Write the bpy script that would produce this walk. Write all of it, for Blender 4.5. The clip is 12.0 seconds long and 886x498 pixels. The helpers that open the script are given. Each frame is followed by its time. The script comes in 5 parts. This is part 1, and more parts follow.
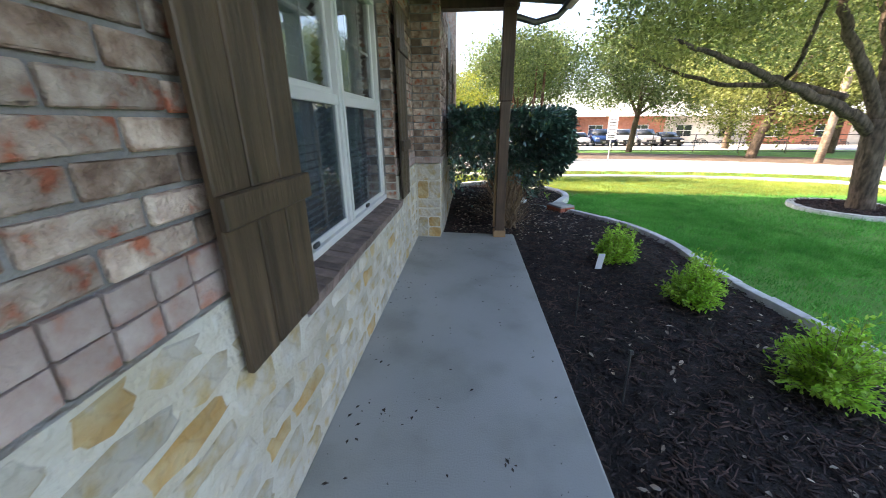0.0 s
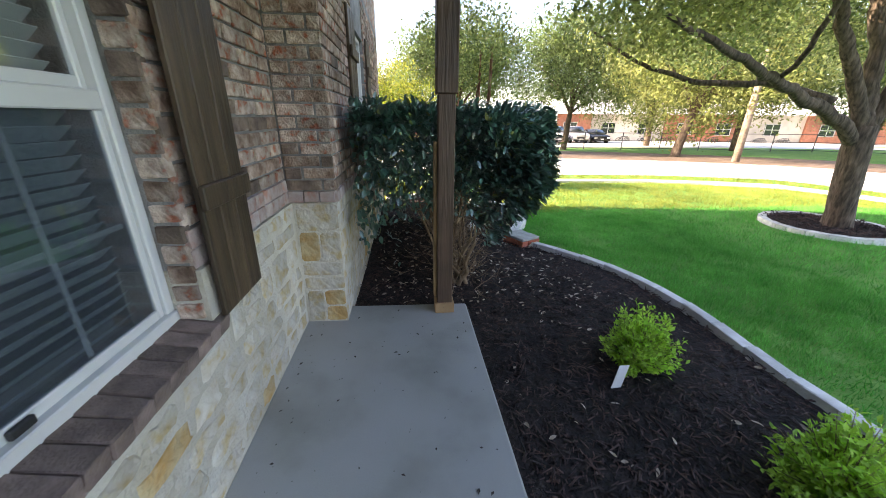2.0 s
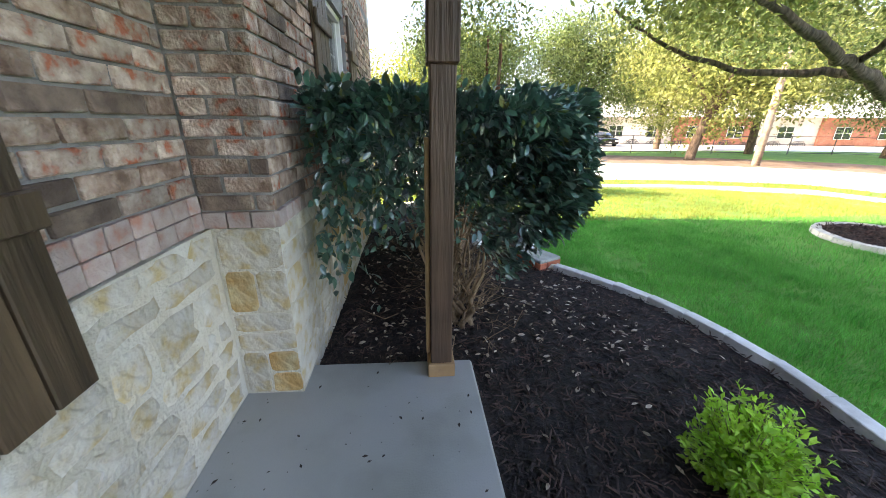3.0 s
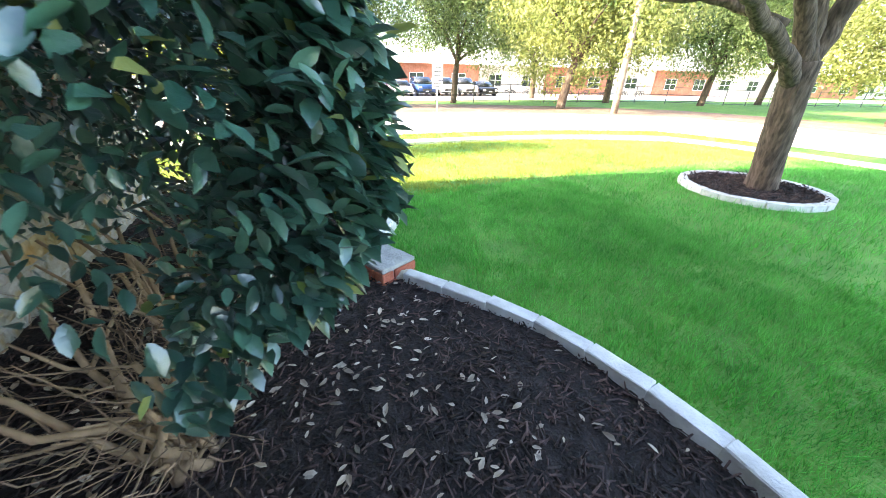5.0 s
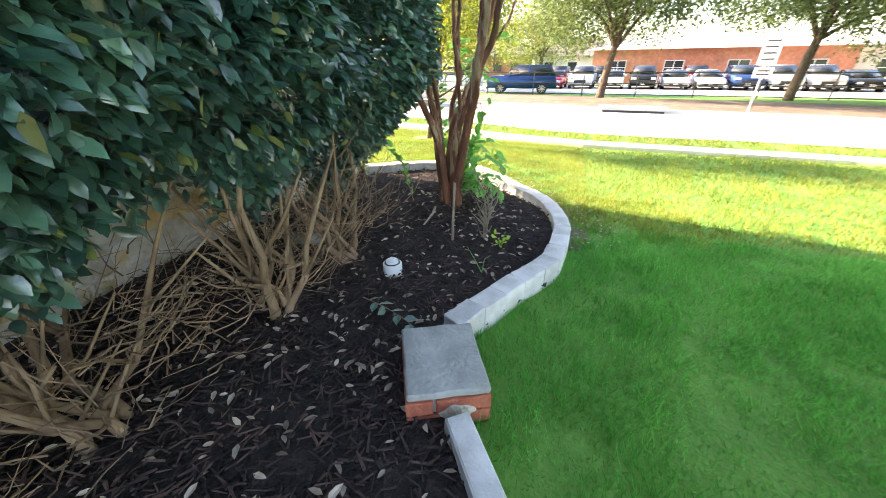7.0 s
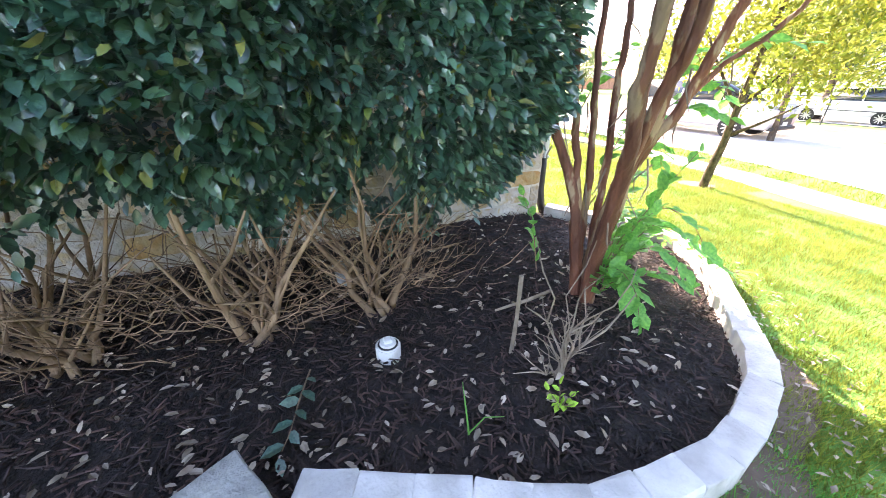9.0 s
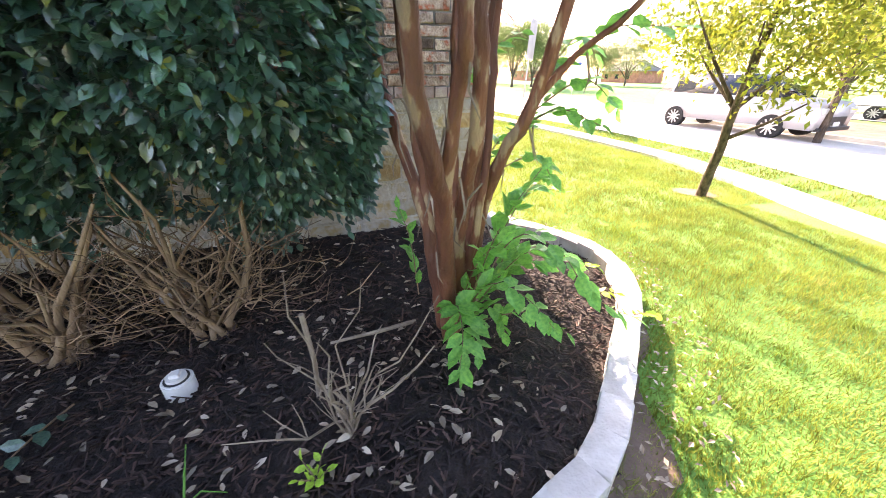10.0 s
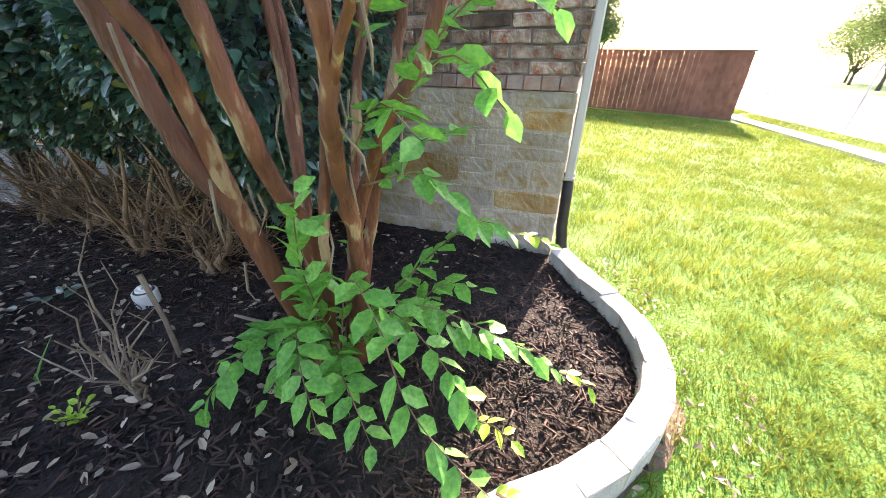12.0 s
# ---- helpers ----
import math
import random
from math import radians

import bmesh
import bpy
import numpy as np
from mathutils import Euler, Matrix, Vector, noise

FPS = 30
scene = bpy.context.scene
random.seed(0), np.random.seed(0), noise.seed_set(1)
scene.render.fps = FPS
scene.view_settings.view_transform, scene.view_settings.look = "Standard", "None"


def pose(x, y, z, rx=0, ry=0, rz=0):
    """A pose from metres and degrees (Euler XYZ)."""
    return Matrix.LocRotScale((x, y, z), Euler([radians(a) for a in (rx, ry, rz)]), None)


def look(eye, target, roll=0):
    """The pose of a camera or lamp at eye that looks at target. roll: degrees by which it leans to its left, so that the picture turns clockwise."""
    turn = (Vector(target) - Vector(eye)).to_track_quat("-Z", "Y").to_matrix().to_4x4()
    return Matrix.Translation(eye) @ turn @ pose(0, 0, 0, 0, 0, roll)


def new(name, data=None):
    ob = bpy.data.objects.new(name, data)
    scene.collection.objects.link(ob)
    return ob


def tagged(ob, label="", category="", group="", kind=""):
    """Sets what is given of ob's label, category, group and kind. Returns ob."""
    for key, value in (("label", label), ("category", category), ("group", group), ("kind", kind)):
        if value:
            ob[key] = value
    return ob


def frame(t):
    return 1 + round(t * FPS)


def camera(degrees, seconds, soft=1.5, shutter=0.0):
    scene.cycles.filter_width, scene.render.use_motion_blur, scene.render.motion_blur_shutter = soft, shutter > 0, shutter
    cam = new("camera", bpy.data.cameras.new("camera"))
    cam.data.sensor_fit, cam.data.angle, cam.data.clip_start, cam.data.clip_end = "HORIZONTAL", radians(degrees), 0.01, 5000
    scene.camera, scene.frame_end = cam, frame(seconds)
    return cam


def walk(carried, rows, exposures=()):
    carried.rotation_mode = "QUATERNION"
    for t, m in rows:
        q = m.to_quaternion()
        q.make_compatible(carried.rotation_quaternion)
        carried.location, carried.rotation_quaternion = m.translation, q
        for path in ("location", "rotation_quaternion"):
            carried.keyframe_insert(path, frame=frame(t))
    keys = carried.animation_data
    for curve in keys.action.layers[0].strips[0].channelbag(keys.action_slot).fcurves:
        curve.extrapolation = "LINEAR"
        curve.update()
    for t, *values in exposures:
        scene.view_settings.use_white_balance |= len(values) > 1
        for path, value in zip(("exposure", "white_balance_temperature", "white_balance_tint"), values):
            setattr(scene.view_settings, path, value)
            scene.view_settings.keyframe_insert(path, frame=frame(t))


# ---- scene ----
cam = camera(103.5, 12.0, soft=0.7, shutter=0.12)
PATH = [
    (0, (0.625, 0.74, 1.335), (0.482, 2.619, 0.664), -0.3),
    (0.5, (0.649, 1.131, 1.377), (0.872, 2.997, 0.694), 0.0),
    (1, (0.668, 1.581, 1.391), (0.93, 3.44, 0.701), 0.4),
    (1.5, (0.69, 2.075, 1.439), (0.897, 3.94, 0.747), 0.5),
    (2, (0.751, 2.601, 1.431), (0.942, 4.464, 0.732), 0.6),
    (2.5, (0.838, 3.036, 1.36), (1.01, 4.906, 0.672), 0.5),
    (2.7, (0.854, 3.183, 1.347), (1.019, 5.058, 0.668), 0.4),
    (4.3, (1.276, 4.194, 1.344), (1.584, 6.019, 0.586), 0.4),
    (4.5, (1.413, 4.303, 1.31), (1.917, 6.062, 0.5), 0.9),
    (5, (1.749, 4.631, 1.186), (2.444, 6.276, 0.286), 1.5),
    (5.5, (2.091, 4.886, 1.133), (2.785, 6.537, 0.242), 0.5),
    (6, (2.261, 5.243, 1.113), (2.892, 6.899, 0.185), 0.7),
    (6.5, (2.427, 5.533, 1.083), (2.34, 7.298, 0.147), -0.2),
    (7, (2.528, 5.857, 1.016), (1.951, 7.526, 0.079), -0.4),
    (7.2, (2.546, 5.998, 1.038), (1.717, 7.538, 0.067), -0.2),
    (8.8, (2.852, 7.013, 1.029), (1.209, 7.752, 0.159), 0.3),
    (9, (2.882, 7.162, 1.052), (1.241, 7.904, 0.182), 0.4),
    (9.5, (2.967, 7.627, 1.082), (1.27, 8.222, 0.208), 0.2),
    (10, (2.944, 8.12, 1.07), (1.252, 8.691, 0.169), 0.5),
    (10.5, (2.876, 8.529, 1.09), (1.144, 8.967, 0.189), 1.0),
    (11, (2.833, 8.895, 1.082), (1.053, 8.871, 0.171), 1.2),
    (11.5, (2.702, 9.15, 1.057), (0.953, 8.925, 0.115), 1.7),
    (12, (2.502, 9.397, 1.036), (0.849, 8.778, 0.095), 0.9),
]
walk(cam, [(t, look(eye, target, roll)) for t, eye, target, roll in PATH],
     exposures=[(0.0, 2.3, 6900, 20), (1.5, 2.35, 7000, 21), (2.5, 2.6, 7300, 23), (4.3, 3.25, 7000, 16), (5.0, 3.3, 6800, 16), (5.5, 2.9, 7000, 18), (6.5, 2.68, 7300, 18),
                (7.0, 2.78, 7300, 18), (9.0, 3.25, 6800, 28), (10.0, 2.83, 7200, 31), (10.5, 2.5, 7600, 31), (11.0, 2.35, 7700, 29), (12.0, 2.55, 6900, 25)])

# ---- world and sun ----
SUN_TO = Vector((1.0, -0.15, -0.455)).normalized()
world = bpy.data.worlds.new("sky")
scene.world = world
world.use_nodes = True
wn = world.node_tree.nodes
sky = wn.new("ShaderNodeTexSky")
sky.sky_type, sky.sun_disc = "NISHITA", False
sky.sun_elevation, sky.sun_rotation = radians(24), math.atan2(-SUN_TO.x, -SUN_TO.y)
sky.air_density, sky.dust_density = 1.0, 1.5
world.node_tree.links.new(sky.outputs["Color"], wn["Background"].inputs["Color"])
wn["Background"].inputs["Strength"].default_value = 0.15
sun = new("sun", bpy.data.lights.new("sun", "SUN"))
sun.data.energy, sun.data.angle, sun.data.color = 4.8, radians(0.55), (1.0, 0.87, 0.66)
sun.matrix_world = look((-40, 15, 25), Vector((-40, 15, 25)) + SUN_TO)

# ---- materials ----
def material(name, c1, c2, scale=8.0, rough=0.8, bump=0.2, fine=60.0, rand=0.0, stain=0.25, metal=0.0, leafy=0.0, island=0.0, spec=0.5, c3=None, stops=(0.36, 0.64, 0.74), along=1.0):
    """Two-scale procedural surface: mottled colour, large stains, fine relief."""
    m = bpy.data.materials.new(name)
    m.use_nodes = True
    nt = m.node_tree
    n, l = nt.nodes, nt.links
    b = n["Principled BSDF"]
    b.inputs["Roughness"].default_value = rough
    b.inputs["Metallic"].default_value = metal
    b.inputs["Specular IOR Level"].default_value = spec
    tc = n.new("ShaderNodeTexCoord")
    mp = n.new("ShaderNodeMapping")
    mp.inputs["Scale"].default_value = (1, 1, along)
    l.new(tc.outputs["Object"], mp.inputs["Vector"])
    no = n.new("ShaderNodeTexNoise")
    no.noise_dimensions = "4D"
    no.inputs["Scale"].default_value, no.inputs["Detail"].default_value = scale, 5.0
    l.new(mp.outputs["Vector"], no.inputs["Vector"])
    oi = n.new("ShaderNodeObjectInfo")
    mu = n.new("ShaderNodeMath")
    mu.operation, mu.inputs[1].default_value = "MULTIPLY", 40.0
    l.new(oi.outputs["Random"], mu.inputs[0])
    l.new(mu.outputs[0], no.inputs["W"])
    ramp = n.new("ShaderNodeValToRGB")
    ramp.color_ramp.elements[0].position, ramp.color_ramp.elements[1].position = stops[0], stops[1]
    ramp.color_ramp.elements[0].color, ramp.color_ramp.elements[1].color = (*c1, 1), (*c2, 1)
    if c3:
        e = ramp.color_ramp.elements.new(stops[2])
        e.color = (*c3, 1)
    l.new(no.outputs["Fac"], ramp.inputs["Fac"])
    st = n.new("ShaderNodeTexNoise")
    st.inputs["Scale"].default_value, st.inputs["Detail"].default_value = scale * 0.17, 3.0
    l.new(tc.outputs["Object"], st.inputs["Vector"])
    mr = n.new("ShaderNodeMapRange")
    mr.inputs["From Min"].default_value, mr.inputs["From Max"].default_value = 0.3, 0.7
    mr.inputs["To Min"].default_value, mr.inputs["To Max"].default_value = 1 - stain, 1 + stain
    l.new(st.outputs["Fac"], mr.inputs["Value"])
    value = mr.outputs["Result"]
    for amount, source in ((rand, oi.outputs["Random"]), (island, None)):
        if amount:
            if source is None:
                source = n.new("ShaderNodeNewGeometry").outputs["Random Per Island"]
            r2 = n.new("ShaderNodeMapRange")
            r2.inputs["To Min"].default_value, r2.inputs["To Max"].default_value = 1 - amount, 1 + amount
            l.new(source, r2.inputs["Value"])
            m2 = n.new("ShaderNodeMath")
            m2.operation = "MULTIPLY"
            l.new(value, m2.inputs[0])
            l.new(r2.outputs["Result"], m2.inputs[1])
            value = m2.outputs[0]
    hsv = n.new("ShaderNodeHueSaturation")
    l.new(ramp.outputs["Color"], hsv.inputs["Color"])
    l.new(value, hsv.inputs["Value"])
    l.new(hsv.outputs["Color"], b.inputs["Base Color"])
    if bump:
        fn = n.new("ShaderNodeTexNoise")
        fn.inputs["Scale"].default_value, fn.inputs["Detail"].default_value = fine, 4.0
        l.new(mp.outputs["Vector"], fn.inputs["Vector"])
        bp = n.new("ShaderNodeBump")
        bp.inputs["Strength"].default_value, bp.inputs["Distance"].default_value = bump, 0.02
        l.new(fn.outputs["Fac"], bp.inputs["Height"])
        l.new(bp.outputs["Normal"], b.inputs["Normal"])
    if leafy:
        tr = n.new("ShaderNodeBsdfTranslucent")
        l.new(hsv.outputs["Color"], tr.inputs["Color"])
        mix = n.new("ShaderNodeMixShader")
        mix.inputs["Fac"].default_value = leafy
        l.new(b.outputs[0], mix.inputs[1])
        l.new(tr.outputs[0], mix.inputs[2])
        l.new(mix.outputs[0], n["Material Output"].inputs["Surface"])
    return m


BRICK = material("tumbled_brick", (0.37, 0.115, 0.065), (0.355, 0.25, 0.20), 19, 0.9, 0.8, 70, rand=0.32, stain=0.25, c3=(0.53, 0.43, 0.365), stops=(0.36, 0.45, 0.64))
BRICK_TAN = material("tan_brick", (0.20, 0.12, 0.085), (0.35, 0.24, 0.185), 17, 0.9, 0.8, 70, rand=0.28, stain=0.25, c3=(0.50, 0.40, 0.33), stops=(0.36, 0.5, 0.66))
BRICK_HEADER = material("smeared_header_brick", (0.40, 0.19, 0.14), (0.39, 0.285, 0.255), 14, 0.9, 0.4, 90, rand=0.18, stain=0.15, c3=(0.48, 0.40, 0.37), stops=(0.33, 0.44, 0.66))
BRICK_DARK = material("dark_fired_brick", (0.11, 0.075, 0.06), (0.25, 0.18, 0.14), 12, 0.9, 0.5, 90, rand=0.25, c3=(0.48, 0.42, 0.35))
BRICK_SILL = material("sill_brick", (0.13, 0.092, 0.08), (0.23, 0.165, 0.145), 14, 0.85, 0.4, 90, rand=0.22)
BRICK_RED = material("red_brick", (0.36, 0.09, 0.05), (0.5, 0.16, 0.09), 12, 0.85, 0.5, 80, rand=0.15)
MORTAR = material("grey_mortar", (0.20, 0.19, 0.185), (0.30, 0.285, 0.275), 12, 0.95, 0.5, 120)
MORTAR_PALE = material("pale_mortar", (0.46, 0.41, 0.32), (0.54, 0.51, 0.45), 6, 0.95, 0.7, 60)
STONE = material("cream_limestone", (0.43, 0.325, 0.17), (0.47, 0.42, 0.34), 11, 0.9, 1.0, 30, rand=0.14, stain=0.18, c3=(0.53, 0.50, 0.45), stops=(0.36, 0.48, 0.66))
STONE_GOLD = material("golden_limestone", (0.42, 0.25, 0.09), (0.48, 0.38, 0.22), 11, 0.9, 0.9, 34, rand=0.12, c3=(0.53, 0.49, 0.43))
CONCRETE = material("porch_concrete", (0.275, 0.275, 0.25), (0.355, 0.355, 0.335), 2.6, 0.45, 0.2, 140, stain=0.2, c3=(0.375, 0.375, 0.36), stops=(0.3, 0.5, 0.72))
SIDEWALK = material("pale_concrete", (0.55, 0.53, 0.48), (0.66, 0.63, 0.57), 3, 0.85, 0.2, 90)
ROADMAT = material("street_concrete", (0.50, 0.48, 0.45), (0.58, 0.56, 0.52), 1.5, 0.85, 0.2, 60)
EDGE = material("white_edging_concrete", (0.50, 0.485, 0.46), (0.68, 0.665, 0.64), 10, 0.85, 0.4, 70, rand=0.1)
WOOD = material("stained_cedar", (0.040, 0.025, 0.014), (0.10, 0.063, 0.036), 22, 0.55, 0.35, 70, rand=0.25, along=0.06)
WOOD_POST = material("post_cedar", (0.055, 0.029, 0.017), (0.10, 0.056, 0.034), 22, 0.55, 0.35, 70, along=0.06)
WOOD_LIGHT = material("pale_wood", (0.33, 0.19, 0.09), (0.45, 0.28, 0.14), 8, 0.6, 0.2, 50)
FENCE = material("fence_boards", (0.16, 0.07, 0.045), (0.25, 0.12, 0.08), 4, 0.8, 0.3, 40, rand=0.15)
VINYL = material("white_vinyl", (0.57, 0.57, 0.565), (0.63, 0.63, 0.625), 3, 0.35, 0.03, 40, stain=0.05)
BLIND = material("grey_green_blind", (0.42, 0.47, 0.47), (0.50, 0.55, 0.55), 3, 0.5, 0.0, stain=0.05)
def pane_glass(name, tint, veil=0.0):
    """A thin pane, clear straight through (veiled by a grey insect screen where asked), with a mirror gloss that grows to grazing angles."""
    m = bpy.data.materials.new(name)
    m.use_nodes = True
    n, l = m.node_tree.nodes, m.node_tree.links
    clear, mesh_grey, gloss = n.new("ShaderNodeBsdfTransparent"), n.new("ShaderNodeBsdfDiffuse"), n.new("ShaderNodeBsdfGlossy")
    clear.inputs["Color"].default_value = (*tint, 1)
    mesh_grey.inputs["Color"].default_value = (0.10, 0.125, 0.15, 1)
    gloss.inputs["Roughness"].default_value = 0.015
    screen, mix = n.new("ShaderNodeMixShader"), n.new("ShaderNodeMixShader")
    screen.inputs[0].default_value = veil
    l.new(clear.outputs[0], screen.inputs[1])
    l.new(mesh_grey.outputs[0], screen.inputs[2])
    lw, power, span = n.new("ShaderNodeLayerWeight"), n.new("ShaderNodeMath"), n.new("ShaderNodeMapRange")
    lw.inputs["Blend"].default_value = 0.5
    power.operation, power.inputs[1].default_value = "POWER", 3.0
    span.inputs["To Min"].default_value, span.inputs["To Max"].default_value = 0.07, 0.75
    l.new(lw.outputs["Facing"], power.inputs[0])
    l.new(power.outputs[0], span.inputs["Value"])
    l.new(span.outputs["Result"], mix.inputs[0])
    l.new(screen.outputs[0], mix.inputs[1])
    l.new(gloss.outputs[0], mix.inputs[2])
    l.new(mix.outputs[0], n["Material Output"].inputs["Surface"])
    return m
SCREEN = pane_glass("screened_glass", (0.72, 0.77, 0.80), 0.22)
GLASS = pane_glass("clear_glass", (0.93, 0.95, 0.95))
ROOM = material("room_paint", (0.35, 0.33, 0.3), (0.4, 0.38, 0.35), 2, 0.9, 0.0)
SOFFIT = material("soffit_paint", (0.18, 0.16, 0.145), (0.23, 0.21, 0.19), 2, 0.7, 0.1, 30)
SHINGLE = material("roof_shingle", (0.12, 0.11, 0.10), (0.22, 0.20, 0.18), 6, 0.9, 0.5, 20)
GRASS = material("lawn_grass", (0.085, 0.225, 0.03), (0.14, 0.30, 0.05), 3.5, 0.9, 0.8, 55, stain=0.12)
BLADE = material("grass_blades", (0.060, 0.33, 0.042), (0.145, 0.50, 0.085), 3, 0.6, 0.0, leafy=0.35, island=0.4, stain=0.1)
# dry blades, yellowed further to put sunlight into the colour
BLADE_DRY_SUNLIT = material("dry_sunlit_grass_blades", (0.165, 0.235, 0.03), (0.27, 0.31, 0.055), 2.2, 0.6, 0.0, leafy=0.35, island=0.4, c3=(0.36, 0.32, 0.12))
DIRT = material("bare_dirt", (0.11, 0.075, 0.052), (0.19, 0.135, 0.10), 3, 0.95, 0.5, 30)
MULCH = material("dark_mulch", (0.012, 0.009, 0.008), (0.034, 0.023, 0.020), 22, 0.9, 1.0, 70, stain=0.3)
CHIP = material("bark_chips", (0.014, 0.010, 0.0095), (0.082, 0.046, 0.038), 12, 0.8, 0.3, 90, island=0.6)
DRYLEAF = material("dry_leaves", (0.27, 0.20, 0.14), (0.46, 0.39, 0.31), 20, 0.7, 0.1, 60, island=0.45, leafy=0.15)
HEDGE = material("glossy_hedge_leaf", (0.023, 0.090, 0.066), (0.078, 0.182, 0.122), 9, 0.32, 0.2, 60, leafy=0.16, island=0.55, spec=1.0)
for key, value in (("Coat Weight", 0.6), ("Coat Roughness", 0.28), ("Coat IOR", 1.75)):
    HEDGE.node_tree.nodes["Principled BSDF"].inputs[key].default_value = value
HEDGE_OLD = material("paling_hedge_leaf", (0.13, 0.19, 0.05), (0.27, 0.27, 0.09), 12, 0.4, 0.15, 60, leafy=0.2, island=0.4)
LIME = material("lime_foliage", (0.28, 0.56, 0.045), (0.46, 0.68, 0.09), 12, 0.5, 0.0, leafy=0.35, island=0.35)
SUCKER = material("fresh_green_leaf", (0.10, 0.36, 0.07), (0.20, 0.52, 0.10), 8, 0.45, 0.1, 60, leafy=0.4, island=0.3)
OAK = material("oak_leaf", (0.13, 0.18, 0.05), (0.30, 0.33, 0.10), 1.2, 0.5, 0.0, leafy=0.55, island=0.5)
# darker leaf green; on the near oak it stands in for shade
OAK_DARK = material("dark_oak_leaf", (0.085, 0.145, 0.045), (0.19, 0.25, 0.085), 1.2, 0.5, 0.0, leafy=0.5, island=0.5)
YELLOW = material("yellowing_leaf", (0.16, 0.24, 0.03), (0.38, 0.37, 0.045), 3, 0.5, 0.0, leafy=0.45, island=0.4)
BARK = material("oak_bark", (0.045, 0.032, 0.023), (0.15, 0.112, 0.083), 30, 0.95, 1.0, 45, along=0.22)
CRAPE = material("crape_bark", (0.105, 0.036, 0.022), (0.20, 0.076, 0.042), 13, 0.6, 1.0, 40, c3=(0.38, 0.26, 0.16), stops=(0.34, 0.56, 0.60), along=0.3, stain=0.4)
TWIG = material("hedge_twigs", (0.13, 0.085, 0.055), (0.30, 0.20, 0.125), 10, 0.85, 0.3, 80, island=0.4)
STEMTAN = material("tan_stem_bark", (0.19, 0.12, 0.07), (0.34, 0.23, 0.14), 16, 0.85, 0.5, 60, along=0.4)
DEAD = material("dead_twigs", (0.19, 0.145, 0.11), (0.32, 0.26, 0.2), 14, 0.9, 0.3, 80)
PVC = material("white_plastic", (0.75, 0.75, 0.74), (0.82, 0.82, 0.8), 5, 0.4, 0.05, 40, stain=0.1)
BLACK = material("black_plastic", (0.02, 0.02, 0.022), (0.035, 0.035, 0.037), 8, 0.5, 0.1, 60)
IRON = material("dark_metal", (0.05, 0.05, 0.055), (0.09, 0.09, 0.09), 10, 0.5, 0.1, 60, metal=0.6)
STEEL = material("galvanised_steel", (0.42, 0.43, 0.44), (0.52, 0.53, 0.54), 10, 0.45, 0.05, 60, metal=0.7)
SIGNBACK = material("sign_aluminium", (0.28, 0.28, 0.29), (0.36, 0.36, 0.37), 5, 0.5, 0.0, metal=0.3)
WHITE = material("white_sign", (0.75, 0.75, 0.74), (0.8, 0.8, 0.8), 5, 0.5, 0.0, stain=0.03)
INK = material("sign_ink", (0.03, 0.03, 0.03), (0.05, 0.05, 0.05), 5, 0.6, 0.0)
BLUE = material("blue_sign", (0.03, 0.1, 0.4), (0.04, 0.13, 0.5), 5, 0.5, 0.0)
TYRE = material("tyre_rubber", (0.02, 0.02, 0.02), (0.03, 0.03, 0.03), 20, 0.8, 0.2, 60)
RIM = material("alloy_rim", (0.5, 0.5, 0.52), (0.6, 0.6, 0.62), 10, 0.3, 0.0, metal=0.8)
AUTOGLASS = material("tinted_car_glass", (0.02, 0.025, 0.03), (0.03, 0.035, 0.04), 3, 0.05, 0.0, spec=0.8)
LAMP = material("car_lamp", (0.6, 0.6, 0.6), (0.7, 0.7, 0.7), 5, 0.15, 0.0)
SCHOOLBRICK = material("school_brick", (0.36, 0.14, 0.085), (0.45, 0.2, 0.13), 6, 0.9, 0.2, 20)
# pale house wall; on the school it puts strong sunlight into the colour
SUNLITPALE = material("sunlit_school_pale_house_wall", (0.62, 0.57, 0.5), (0.7, 0.65, 0.58), 2, 0.9, 0.1, 20)
SCHOOLROOF = material("pale_metal_roof", (0.6, 0.6, 0.58), (0.68, 0.68, 0.66), 1, 0.6, 0.1, 20)


# ---- mesh helpers ----
def obj(name, mesh, mats, parent=None, label=""):
    ob = new(name, mesh)
    for m in mats if isinstance(mats, (list, tuple)) else [mats]:
        if m.name not in [k.name for k in mesh.materials if k]:
            mesh.materials.append(m)
    if parent:
        ob.parent = parent
    if label:
        ob["label"] = label
    return ob


def part(name, bm, mat, parent=None, label="", smooth=False):
    """Links a bmesh as one mesh object under a thing or a part."""
    mesh = bpy.data.meshes.new(name)
    bm.normal_update()
    bm.to_mesh(mesh)
    bm.free()
    if smooth:
        mesh.polygons.foreach_set("use_smooth", [True] * len(mesh.polygons))
    return obj(name, mesh, mat, parent, label)


def arrays(name, verts, faces, mat, parent=None, label="", smooth=False):
    mesh = bpy.data.meshes.new(name)
    mesh.from_pydata(np.asarray(verts).tolist(), [], np.asarray(faces).tolist())
    if smooth:
        mesh.polygons.foreach_set("use_smooth", [True] * len(mesh.polygons))
    mesh.update()
    return obj(name, mesh, mat, parent, label)


def thing(name, label, category, at=(0, 0, 0), group="", kind=""):
    e = new(name)
    e.empty_display_size = 0.1
    e.location = at
    return tagged(e, label, category, group, kind)


